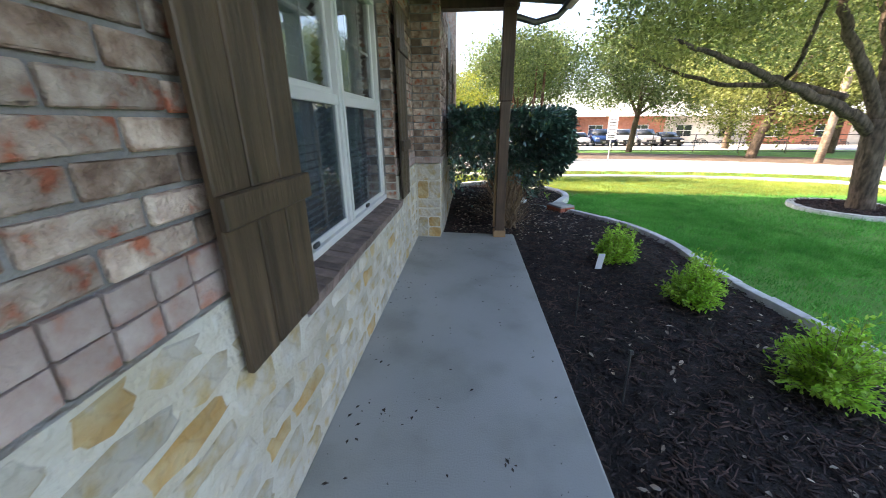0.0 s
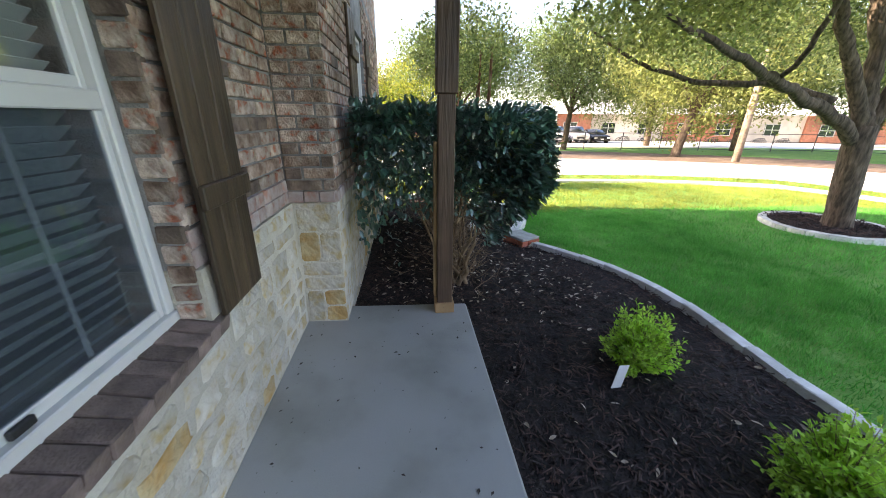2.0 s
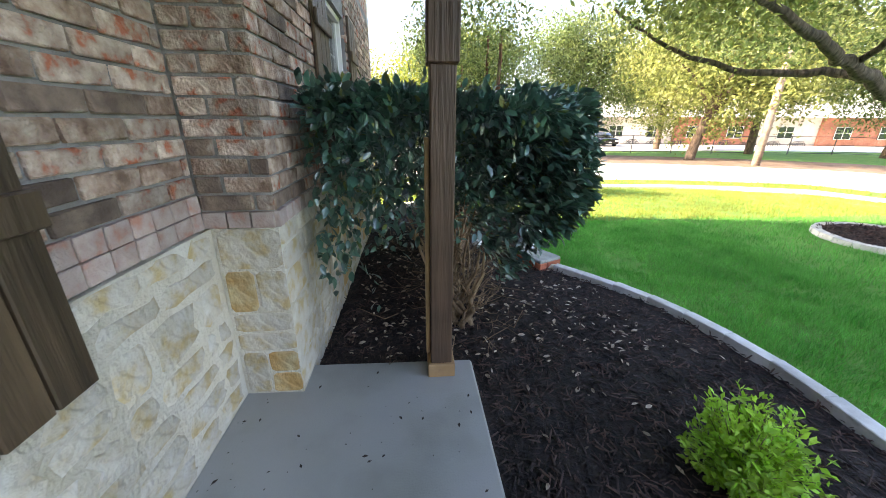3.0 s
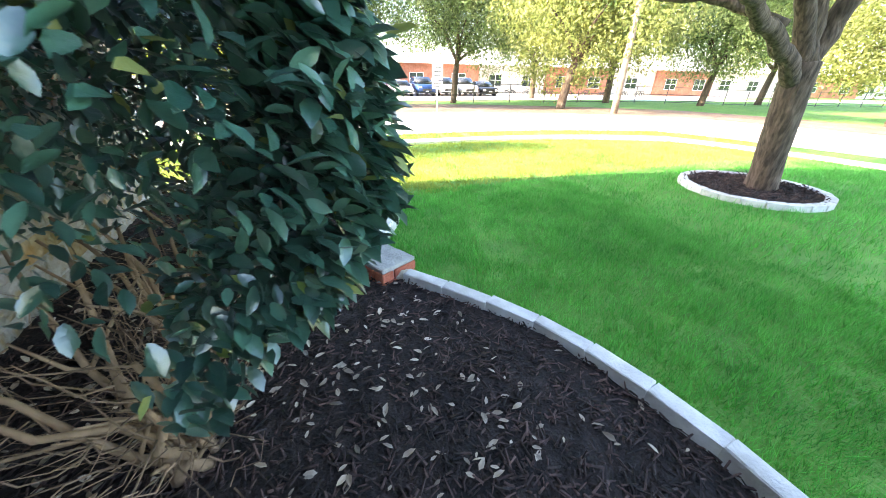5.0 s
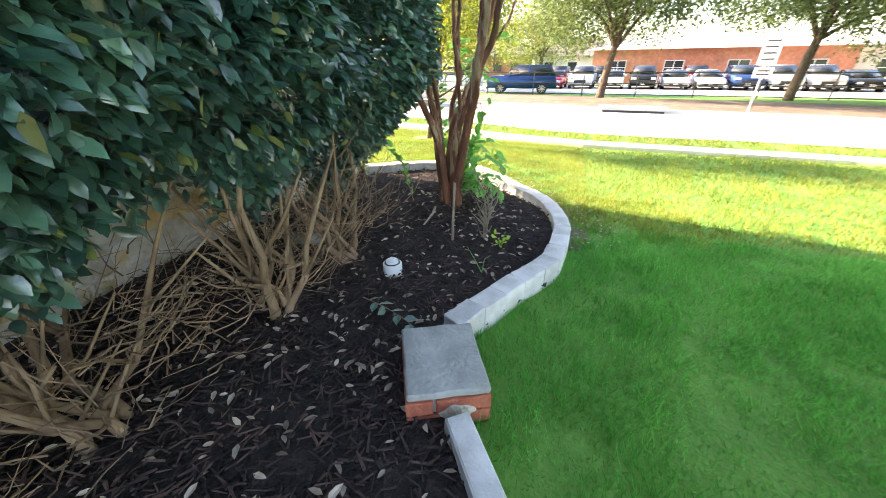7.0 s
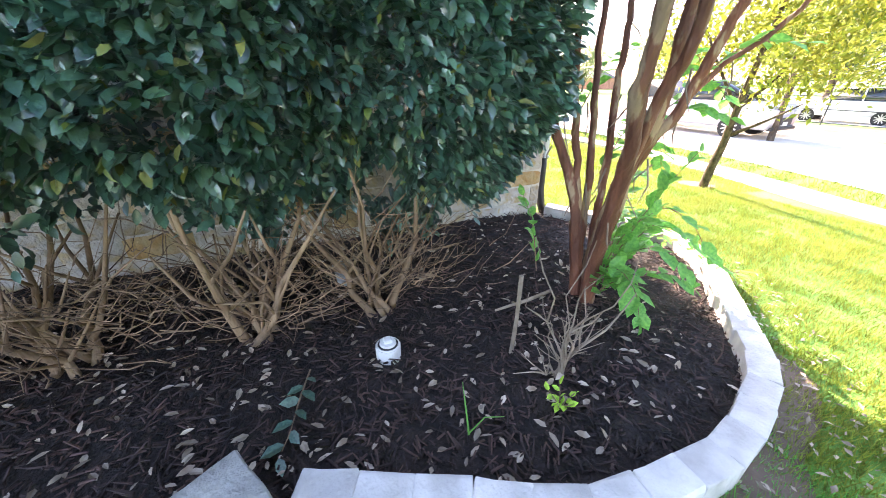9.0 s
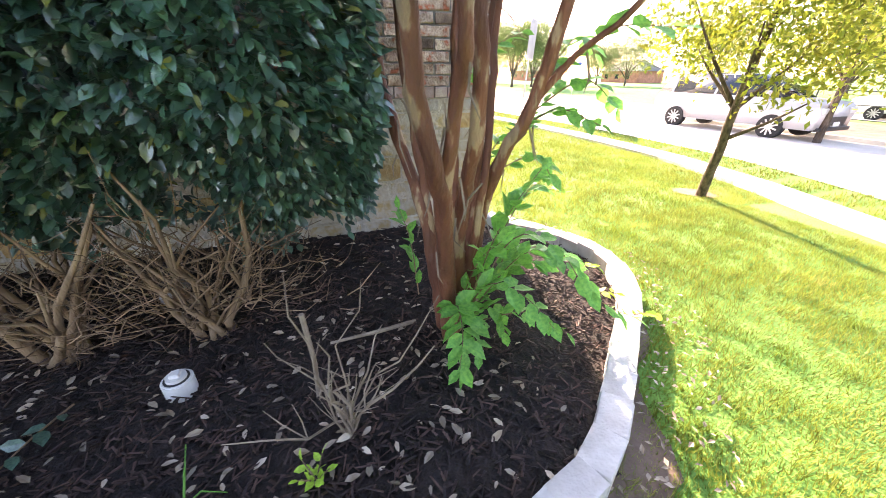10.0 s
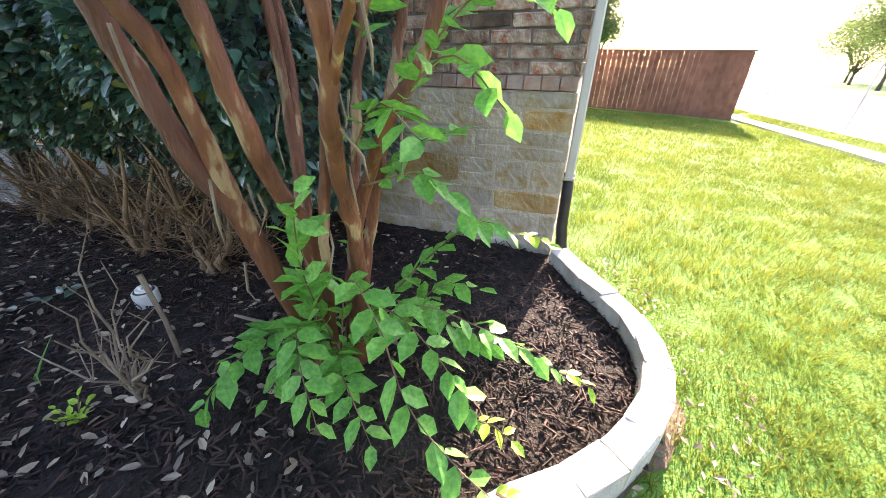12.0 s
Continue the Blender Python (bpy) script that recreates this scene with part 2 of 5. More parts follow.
def box(bm, lo, hi, bevel=0.0, m=None):
    lo, hi = Vector(lo), Vector(hi)
    r = bmesh.ops.create_cube(bm, size=1, matrix=Matrix.Translation((lo + hi) / 2) @ Matrix.Diagonal((*(hi - lo), 1)))
    vs = r["verts"]
    if bevel:
        es = list({e for v in vs for e in v.link_edges})
        out = bmesh.ops.bevel(bm, geom=es, offset=bevel, segments=1, affect="EDGES", clamp_overlap=True)
        vs = list({v for f in out["faces"] for v in f.verts} | {v for v in vs if v.is_valid})
    if m is not None:
        for v in vs:
            v.co = m @ v.co
    return vs


def boxpart(name, lo, hi, mat, parent=None, label="", bevel=0.004):
    bm = bmesh.new()
    box(bm, lo, hi, bevel)
    return part(name, bm, mat, parent, label)


def tube(bm, pts, radii, seg=8, cap=True):
    """A swept round limb through points with a radius at each."""
    pts = [Vector(p) for p in pts]
    rings = []
    for i, p in enumerate(pts):
        d = (pts[min(i + 1, len(pts) - 1)] - pts[max(i - 1, 0)]).normalized()
        u = d.orthogonal().normalized() if not rings else (side - d * side.dot(d)).normalized()
        side = u
        w = d.cross(u)
        rings.append([bm.verts.new(p + (u * math.cos(a) + w * math.sin(a)) * radii[i]) for a in [k * math.tau / seg for k in range(seg)]])
    for a, b in zip(rings, rings[1:]):
        for k in range(seg):
            bm.faces.new((a[k], a[(k + 1) % seg], b[(k + 1) % seg], b[k]))
    if cap:
        bm.faces.new(rings[-1])
        bm.faces.new(rings[0][::-1])


def smooth_line(pts, step):
    """Catmull-Rom through points, resampled at about step."""
    p = [np.array(q, float) for q in pts]
    p = [2 * p[0] - p[1]] + p + [2 * p[-1] - p[-2]]
    out = []
    for a, b, c, d in zip(p, p[1:], p[2:], p[3:]):
        k = max(1, int(np.linalg.norm(c - b) / step))
        for t in np.arange(k) / k:
            out.append(0.5 * (2 * b + (c - a) * t + (2 * a - 5 * b + 4 * c - d) * t * t + (3 * b - a - 3 * c + d) * t ** 3))
    return np.array(out + [p[-2]])


LEAF4 = (np.array([(0, 0, 0), (0.5, -0.24, 0.09), (1, 0, 0.0), (0.5, 0.24, 0.09)]), [(0, 1, 2), (0, 2, 3)])
LEAF6 = (np.array([(0, 0, 0), (0.3, -0.21, 0.05), (0.72, -0.16, 0.05), (1, 0, -0.04), (0.72, 0.16, 0.05), (0.3, 0.21, 0.05), (0.5, 0, 0)]),
         [(0, 1, 6), (1, 2, 6), (2, 3, 6), (3, 4, 6), (4, 5, 6), (5, 0, 6)])
BLADE3 = (np.array([(0, -0.04, 0), (0, 0.04, 0), (1, 0, 0.0)]), [(0, 1, 2)])
CHIPT = (np.array([(0, -.5, 0), (1, -.35, 0), (1, .3, 0), (0, .5, 0), (0.1, -.4, 1), (.9, -.2, 1), (.95, .25, 1), (0.05, .4, 1)]),
         [(0, 1, 5, 4), (1, 2, 6, 5), (2, 3, 7, 6), (3, 0, 4, 7), (4, 5, 6, 7)])


def scatter(template, pos, axis, up, size):
    """Copies of a small template at many places: axis is its length, up its face."""
    V, F = template
    pos, axis, up = np.asarray(pos), np.asarray(axis), np.asarray(up)
    axis = axis / np.linalg.norm(axis, axis=1, keepdims=True)
    side = np.cross(up, axis)
    side /= np.linalg.norm(side, axis=1, keepdims=True) + 1e-9
    nrm = np.cross(axis, side)
    size = np.asarray(size)
    if size.ndim == 1:
        size = np.repeat(size[:, None], 3, 1)
    v = pos[:, None, :] + (V[None, :, 0:1] * size[:, None, 0:1]) * axis[:, None, :] + (V[None, :, 1:2] * size[:, None, 1:2]) * side[:, None, :] + (V[None, :, 2:3] * size[:, None, 2:3]) * nrm[:, None, :]
    n = len(pos)
    F = np.array(F)
    f = F[None] + (np.arange(n) * len(V))[:, None, None]
    return v.reshape(-1, 3), f.reshape(-1, F.shape[1])


rng = np.random.default_rng(7)


def unit(n):
    v = rng.normal(size=(n, 3))
    return v / np.linalg.norm(v, axis=1, keepdims=True)


def inside(px, py, poly):
    """Which points lie inside a polygon."""
    c = np.zeros(len(px), bool)
    poly = np.asarray(poly)
    for (x0, y0), (x1, y1) in zip(poly, np.roll(poly, -1, 0)):
        if y0 != y1:
            c ^= ((y0 > py) != (y1 > py)) & (px < (x1 - x0) * (py - y0) / (y1 - y0) + x0)
    return c


# ---- ground, beds, street ----
def zg(x, y):
    """Height of the ground: level by the house, falling to the street and beyond."""
    a = np.interp(y, [9, 12, 14, 20, 38, 60], [-0.13, -0.27, -0.40, -0.58, -0.95, -1.1])
    b = np.interp(x, [9, 13, 20, 40], [-0.13, -0.36, -0.5, -0.9])
    return np.minimum(a, b)


EDGE_A = smooth_line([(3.75, -2.2), (3.55, 0.3), (3.32, 1.8), (3.14, 2.9), (3.03, 3.8), (3.03, 4.3), (3.05, 4.8), (3.04, 5.15), (2.97, 5.45), (2.87, 5.75), (2.76, 5.96), (2.6, 6.2), (2.42, 6.43), (2.30, 6.59)], 0.05)
EDGE_B = smooth_line([(2.16, 7.03), (2.26, 7.22), (2.38, 7.47), (2.525, 7.72), (2.575, 8.0), (2.595, 8.3), (2.52, 8.63), (2.42, 8.87), (2.18, 9.16), (2.01, 9.34), (1.83, 9.55), (1.63, 9.72), (1.43, 9.825), (1.2, 9.86), (0.94, 9.8), (0.57, 9.545), (0.35, 9.4)], 0.05)
BED = np.concatenate([[(1.21, -2.2)], EDGE_A, EDGE_B, [(0.29, 9.4), (0.29, 5.17), (1.21, 5.17)]])
RING_C, RING_R = (7.3, 7.27), 0.78
WALK_LINE = smooth_line([(-62, 16.5), (-46, 14.5), (-32, 13.4), (-21, 14.0), (-13, 14.0), (-10.5, 14.25), (-8, 14.6), (-6, 14.9), (-3.4, 14.95), (-1.6, 14.8), (0.3, 14.2), (1.8, 13.5), (3.6, 13.1), (6, 13.1), (8.6, 12.6), (10.4, 11.6), (11.7, 10.5), (12.9, 8.2), (13.6, 5), (13.8, 2), (13.9, -4), (13.9, -14), (13.9, -30), (13.9, -60)], 0.5)
WT = np.gradient(WALK_LINE, axis=0)
WT /= np.linalg.norm(WT, axis=1, keepdims=True)
WN = np.stack([-WT[:, 1], WT[:, 0]], 1)


def strip(bm, a, b, dz_a, dz_b, follow=True):
    """A ribbon along the walk line between two offsets, on the ground."""
    pa, pb = WALK_LINE + WN * a, WALK_LINE + WN * b
    za, zb = zg(*pa.T) + dz_a, zg(*pb.T) + dz_b
    va = [bm.verts.new((*p, z)) for p, z in zip(pa, za)]
    vb = [bm.verts.new((*p, z)) for p, z in zip(pb, zb)]
    for i in range(len(va) - 1):
        bm.faces.new((va[i], va[i + 1], vb[i + 1], vb[i]))


gx = np.unique(np.concatenate([np.arange(-30, 46, 1.0), np.linspace(-600, -30, 12), np.linspace(46, 600, 12), [9, 13, 20, 40]]))
gy = np.unique(np.concatenate([np.arange(-10, 62, 1.0), np.linspace(-600, -10, 12), np.linspace(62, 900, 14), [9, 12, 14, 20, 38, 60]]))
X, Y = np.meshgrid(gx, gy)
idx = np.arange(X.size).reshape(X.shape)
quads = np.stack([idx[:-1, :-1], idx[:-1, 1:], idx[1:, 1:], idx[1:, :-1]], -1).reshape(-1, 4)
ground = arrays("ground", np.stack([X, Y, zg(X, Y)], -1).reshape(-1, 3), quads, GRASS)
tagged(ground, "mown green lawn and open grass ground", "ground", kind="structure")

bm = bmesh.new()
strip(bm, 0.63, 7.6, 0.02, 0.02)
road = part("road", bm, ROADMAT)
tagged(road, "sunlit pale concrete street", "road", kind="structure")
for nm, a, b in (("kerb_near", 0.5, 0.65), ("kerb_far", 7.55, 7.75)):
    bm = bmesh.new()
    strip(bm, a, b, 0.14, 0.14)
    strip(bm, b if nm == "kerb_near" else a, b + 0.01 if nm == "kerb_near" else a - 0.01, 0.14, 0.0)
    kerb = part(nm, bm, SIDEWALK)
    tagged(kerb, "pale concrete street kerb", "kerb", kind="structure")
bm = bmesh.new()
strip(bm, 0.0, 0.5, 0.05, 0.13)
verge = part("verge", bm, GRASS)
tagged(verge, "narrow grass verge between sidewalk and kerb", "verge", kind="structure")
pavement = thing("pavement", "pale concrete sidewalk in jointed slabs", "sidewalk", kind="structure")
for i in range(8, len(WALK_LINE) - 3, 3):
    bm = bmesh.new()
    j = min(i + 3, len(WALK_LINE) - 1)
    c = [WALK_LINE[i] - WN[i] * 0.62, WALK_LINE[j] - WN[j] * 0.62, WALK_LINE[j] - WT[j] * 0.015, WALK_LINE[i]]
    c[1] = c[1] - WT[j] * 0.015
    top = [bm.verts.new((*p, zg(*p) + 0.06)) for p in c]
    low = [bm.verts.new((*p, zg(*p) - 0.05)) for p in c]
    bm.faces.new(top)
    for k in range(4):
        bm.faces.new((top[k], low[k], low[(k + 1) % 4], top[(k + 1) % 4]))
    part("slab", bm, SIDEWALK, pavement)
bm = bmesh.new()
strip(bm, 7.75, 15.5, 0.1, 0.06)
dirt = part("dirt_strip", bm, DIRT)
tagged(dirt, "bare shaded dirt under the street trees", "dirt", kind="structure")

# storm inlet in the far kerb
inlet = thing("storm_inlet", "concrete storm drain inlet in kerb, black block for its shaded opening", "drain", (4.6, 20.6, -0.6))
boxpart("lid", (-1.1, -0.05, 0.1), (1.1, 0.6, 0.22), SIDEWALK, inlet)
# solid black block stands in for shade inside the opening
boxpart("mouth", (-1.0, -0.08, 0.02), (1.0, 0.02, 0.1), BLACK, inlet)

# mulch bed
xs, ys = np.arange(0.26, 3.85, 0.06), np.arange(-2.2, 9.95, 0.06)
X, Y = np.meshgrid(xs, ys)
def zm(x, y):
    return -0.075 + 0.02 * np.sin(2.1 * x + 1.3 * y) * np.sin(1.7 * y - 0.8 * x) - 0.05 * np.clip((y - 8.6) / 0.8, 0, 1)
Z = zm(X, Y) + rng.normal(scale=0.006, size=X.shape)
ok = inside(X.ravel(), Y.ravel(), BED).reshape(X.shape)
cell = ok[:-1, :-1] | ok[1:, :-1] | ok[:-1, 1:] | ok[1:, 1:]
idx = np.arange(X.size).reshape(X.shape)
quads = np.stack([idx[:-1, :-1], idx[:-1, 1:], idx[1:, 1:], idx[1:, :-1]], -1)[cell]
bed = arrays("mulch_bed", np.stack([X, Y, Z], -1).reshape(-1, 3), quads, MULCH, smooth=True)
tagged(bed, "dark brown shredded bark mulch bed", "mulch bed", kind="structure")
n = 60000
p = np.stack([rng.uniform(0.3, 3.8, n), rng.uniform(-0.5, 9.9, n)], 1)
p = p[inside(p[:, 0], p[:, 1], BED)]
n = len(p)
pos = np.column_stack([p, zm(p[:, 0], p[:, 1]) + rng.uniform(0.0, 0.016, n)])
ax = np.column_stack([unit(n)[:, :2], rng.normal(scale=0.22, size=n)])
up = np.column_stack([rng.normal(scale=0.4, size=(n, 2)), np.ones(n)])
size = np.column_stack([rng.uniform(0.02, 0.075, n), rng.uniform(0.004, 0.012, n), rng.uniform(0.002, 0.006, n)])
chips = arrays("mulch_chips", *scatter(CHIPT, pos, ax, up, size), CHIP)
tagged(chips, "loose shreds of dark bark mulch", "mulch", kind="stuff")
p = np.concatenate([np.column_stack([rng.uniform(0.4, 2.5, 1000), rng.uniform(5.2, 8.9, 1000)]), np.column_stack([rng.uniform(1.3, 3.1, 260), rng.uniform(0.5, 6.0, 260)])])
p = p[inside(p[:, 0], p[:, 1], BED)]
n = len(p)
pos = np.column_stack([p, zm(p[:, 0], p[:, 1]) + rng.uniform(0.014, 0.028, n)])
ax = np.column_stack([unit(n)[:, :2], rng.normal(scale=0.12, size=n)])
up = np.column_stack([rng.normal(scale=0.35, size=(n, 2)), np.ones(n)])
litter = arrays("fallen_leaves", *scatter(LEAF6, pos, ax, up, rng.uniform(0.024, 0.06, n)), DRYLEAF)
tagged(litter, "dry curled fallen leaves on the mulch", "fallen leaves", kind="stuff")

# grass blades on the lawn
LUMPS = np.random.default_rng(19).uniform(0, 1, (256, 256))
def lumpy(x, y, scale):
    """Smooth random field between 0 and 1, with lumps of about the given size."""
    u, v = np.asarray(x) / scale + 400, np.asarray(y) / scale + 400
    i, j = np.floor(u).astype(int), np.floor(v).astype(int)
    f, g = u - i, v - j
    f, g = f * f * (3 - 2 * f), g * g * (3 - 2 * g)
    q = lambda a, b: LUMPS[a % 256, b % 256]
    return (q(i, j) * (1 - f) + q(i + 1, j) * f) * (1 - g) + (q(i, j + 1) * (1 - f) + q(i + 1, j + 1) * f) * g


def blades(name, x0, x1, y0, y1, density, h, w, mat=BLADE, label="fine green blades of lawn grass"):
    n = int((x1 - x0) * (y1 - y0) * density)
    x, y = rng.uniform(x0, x1, n), rng.uniform(y0, y1, n)
    keep = ~inside(x, y, BED) & ((x - RING_C[0]) ** 2 + (y - RING_C[1]) ** 2 > (RING_R + 0.08) ** 2)
    keep &= inside(x, y, np.concatenate([WALK_LINE - WN * 0.66, [(-60, -60)]])) & ~((x < 0.35) & (y < 9.4))
    keep &= (np.hypot(x + 0.2, y - 12.6) > 0.24)
    tuft = 0.6 * lumpy(x, y, 0.11) + 0.4 * lumpy(x, y, 0.37)
    keep &= rng.uniform(0, 1, n) < 0.35 + 1.3 * tuft
    x, y, tuft = x[keep], y[keep], tuft[keep]
    n = len(x)
    pos = np.column_stack([x, y, zg(x, y) - 0.005])
    lean = np.column_stack([lumpy(x, y, 0.16) - 0.5, lumpy(y + 9, x, 0.16) - 0.5])
    ax = np.column_stack([rng.normal(scale=0.4, size=(n, 2)) + 0.5 * lean, np.ones(n)])
    hh = h * rng.uniform(0.5, 1.2, n) * (0.45 + 1.15 * tuft)
    g = arrays(name, *scatter(BLADE3, pos, ax, unit(n), np.column_stack([hh, np.full(n, w), hh])), mat)
    tagged(g, label, "grass", kind="stuff")
blades("lawn_grass", 2.2, 5.2, 4.2, 8.6, 9000, 0.058, 0.055)
blades("lawn_grass", 2.9, 5.2, -1.0, 4.2, 2500, 0.06, 0.09)
blades("lawn_grass", 5.2, 12.5, -1.0, 8.6, 1500, 0.07, 0.11)
# drier side lawn; past the house shadow, sunlight is put into blade colour
SUNLIT_LABEL = "dry yellow-green lawn grass blades with sunlight in the colour"
blades("side_grass", 0.3, 2.8, 8.2, 12.8, 9000, 0.045, 0.06, BLADE_DRY_SUNLIT, SUNLIT_LABEL)
blades("side_grass", 2.3, 3.6, 8.45, 9.4, 6000, 0.05, 0.07, BLADE_DRY_SUNLIT, SUNLIT_LABEL)
blades("side_grass", 2.8, 12.5, 8.6, 13.0, 1900, 0.06, 0.1, BLADE_DRY_SUNLIT, SUNLIT_LABEL)
blades("side_grass", -4.0, 0.3, 9.4, 14.4, 4200, 0.055, 0.08, BLADE_DRY_SUNLIT, SUNLIT_LABEL)
blades("side_grass", -10.0, -4.0, 9.4, 15.5, 1500, 0.065, 0.13, BLADE_DRY_SUNLIT, SUNLIT_LABEL)
# verge blades share the yellow that stands for sunlight
near = np.where((WALK_LINE[:, 0] > -14) & (WALK_LINE[:, 0] < 12.5) & (WALK_LINE[:, 1] > 9))[0]
k, f = rng.choice(near[:-1], 15000), rng.uniform(0.02, 0.98, 15000)
p = WALK_LINE[k] + WN[k] * (0.5 * f)[:, None] + WT[k] * rng.uniform(0, 0.5, 15000)[:, None]
hh = 0.075 * rng.uniform(0.5, 1.3, 15000)
vg = arrays("verge_grass", *scatter(BLADE3, np.column_stack([p, zg(p[:, 0], p[:, 1]) + 0.045 + 0.08 * f]), np.column_stack([rng.normal(0, 0.45, (15000, 2)), np.ones(15000)]), unit(15000), np.column_stack([hh, np.full(15000, 0.16), hh])), BLADE_DRY_SUNLIT)
tagged(vg, "uncut verge grass blades with sunlight yellow in the colour", "grass", kind="stuff")
# trodden soil along the bed's outer edge
sel = EDGE_B[(EDGE_B[:, 1] > 8.1)]
tn = np.gradient(sel, axis=0)
tn /= np.linalg.norm(tn, axis=1, keepdims=True)
nr = np.stack([tn[:, 1], -tn[:, 0]], 1)
wid = np.interp(sel[:, 1], [8.1, 8.4, 9.0, 9.3], [0.1, 0.2, 0.2, 0.09]) + 0.03 * np.sin(np.arange(len(sel)) * 0.5) + rng.normal(0, 0.006, len(sel))
inn, outer = sel + nr * 0.03, sel + nr * wid[:, None]
bm = bmesh.new()
va = [bm.verts.new((*p, float(zg(*p)) + 0.025)) for p in inn]
vb = [bm.verts.new((*p, float(zg(*p)) + 0.006)) for p in outer]
for k in range(len(va) - 1):
    bm.faces.new((va[k], va[k + 1], vb[k + 1], vb[k]))
bmesh.ops.recalc_face_normals(bm, faces=bm.faces[:])
tagged(part("soil_strip", bm, DIRT), "bare soil between edging and lawn", "soil", kind="structure")
n = 520
k = rng.integers(0, len(sel), n)
p = sel[k] + nr[k] * rng.uniform(0.05, 0.4, (n, 1)) ** 1.0
straw = arrays("dead_grass", *scatter(LEAF4, np.column_stack([p, zg(p[:, 0], p[:, 1]) + 0.03]), np.column_stack([unit(n)[:, :2], rng.normal(0, 0.15, n)]), np.column_stack([rng.normal(0, .4, (n, 2)), np.ones(n)]), rng.uniform(0.015, 0.04, n)), DRYLEAF)
tagged(straw, "dead leaves and straw along the edging", "litter", kind="stuff")

# ---- edging ----
def block_mesh(length, w, h, r):
    bm = bmesh.new()
    box(bm, (-length / 2, -w / 2, -h), (length / 2, w / 2, 0), 0.005)
    for v in bm.verts:
        v.co += Vector((r.gauss(0, 0.002), r.gauss(0, 0.003), r.gauss(0, 0.0025)))
    mesh = bpy.data.meshes.new("edging_block")
    bm.to_mesh(mesh)
    bm.free()
    mesh.materials.append(EDGE)
    return mesh


rnd = random.Random(3)
BLOCKS = {}
def edging(name, label, line, length, w, h, ztop, closed=False):
    root = thing(name, label, "garden edging")
    seg = np.linalg.norm(np.diff(line, axis=0), axis=1)
    s = np.concatenate([[0], np.cumsum(seg)])
    k = max(3, round(s[-1] / length))
    for i in range(k):
        a, b = [np.array([np.interp(q, s, line[:, 0]), np.interp(q, s, line[:, 1])]) for q in (s[-1] * i / k, s[-1] * (i + 1) / k)]
        d = b - a
        key = (round(float(np.linalg.norm(d)), 2), w, i % 3)
        if key not in BLOCKS:
            BLOCKS[key] = block_mesh(key[0] + 0.003, w, h, rnd)
        ob = new("block", BLOCKS[key])
        ob.parent = root
        c = (a + b) / 2
        ob.matrix_local = pose(*c, ztop(*c) + rnd.uniform(-0.003, 0.003), rnd.uniform(-1.5, 1.5), rnd.uniform(-0.8, 0.8), math.degrees(math.atan2(d[1], d[0])) + rnd.uniform(-1.5, 1.5))
    return root
edging("bed_edging", "curved whitish concrete block edging beside the lawn", EDGE_A + [0.015, 0.0], 0.3, 0.088, 0.2, lambda x, y: -0.005)
edging("bed_edging", "curved whitish concrete block edging round the mulch bed", EDGE_B, 0.17, 0.115, 0.22, lambda x, y: float(np.interp(y, [7, 8.2, 9.3], [0.005, -0.005, -0.025])))
a = np.linspace(0, math.tau, 60)
ringline = np.stack([RING_C[0] + RING_R * np.cos(a), RING_C[1] + RING_R * np.sin(a)], 1)
edging("tree_ring", "pale concrete ring round the oak tree", ringline, 0.21, 0.11, 0.2, lambda x, y: -0.055)
bm = bmesh.new()
bmesh.ops.create_circle(bm, cap_ends=True, radius=RING_R, segments=40, matrix=Matrix.Translation((*RING_C, -0.09)))
bmesh.ops.subdivide_edges(bm, edges=bm.edges[:], cuts=2)
rm = part("ring_mulch", bm, MULCH)
tagged(rm, "dark mulch inside the tree ring", "mulch", kind="structure")
n = 2500
r, t = RING_R * np.sqrt(rng.uniform(0, 0.95, n)), rng.uniform(0, math.tau, n)
pos = np.column_stack([RING_C[0] + r * np.cos(t), RING_C[1] + r * np.sin(t), np.full(n, -0.09) + rng.uniform(0, 0.03, n)])
ax = np.column_stack([unit(n)[:, :2], rng.normal(scale=0.3, size=n)])
rc = arrays("ring_chips", *scatter(CHIPT, pos, ax, np.column_stack([rng.normal(scale=0.4, size=(n, 2)), np.ones(n)]), np.column_stack([rng.uniform(0.03, 0.1, n), rng.uniform(0.008, 0.02, n), rng.uniform(0.003, 0.01, n)])), CHIP)
tagged(rc, "bark chips round the oak trunk", "mulch", kind="stuff")

# brick pillar at the edging's end
pillar = thing("brick_pillar", "low red brick pillar with grey mortar cap", "pillar", (2.2, 6.785, -0.15))
pillar.rotation_euler.z = radians(27)
PX, PY = 0.15, 0.178
bm = bmesh.new()
box(bm, (-PX + 0.004, -PY + 0.004, 0.158), (PX - 0.004, PY - 0.004, 0.186), 0.006)
bmesh.ops.subdivide_edges(bm, edges=bm.edges[:], cuts=4, use_grid_fill=True)
for v in bm.verts:
    v.co += Vector(noise.noise_vector(v.co * 14)) * 0.006
    v.co.z -= 0.010 * math.exp(-((v.co.y - 0.03 - 0.1 * v.co.x) / 0.012) ** 2)
part("mortar_cap", bm, material("cap_mortar", (0.30, 0.30, 0.28), (0.46, 0.46, 0.43), 7, 0.9, 0.6, 60, stain=0.35), pillar, "rough grey mortar cap with a crack")
boxpart("core", (-PX + 0.014, -PY + 0.014, -0.05), (PX - 0.014, PY - 0.014, 0.16), MORTAR, pillar)
for course in range(3):
    z = -0.05 + course * 0.070
    cut = 0.03 if course % 2 else -0.05
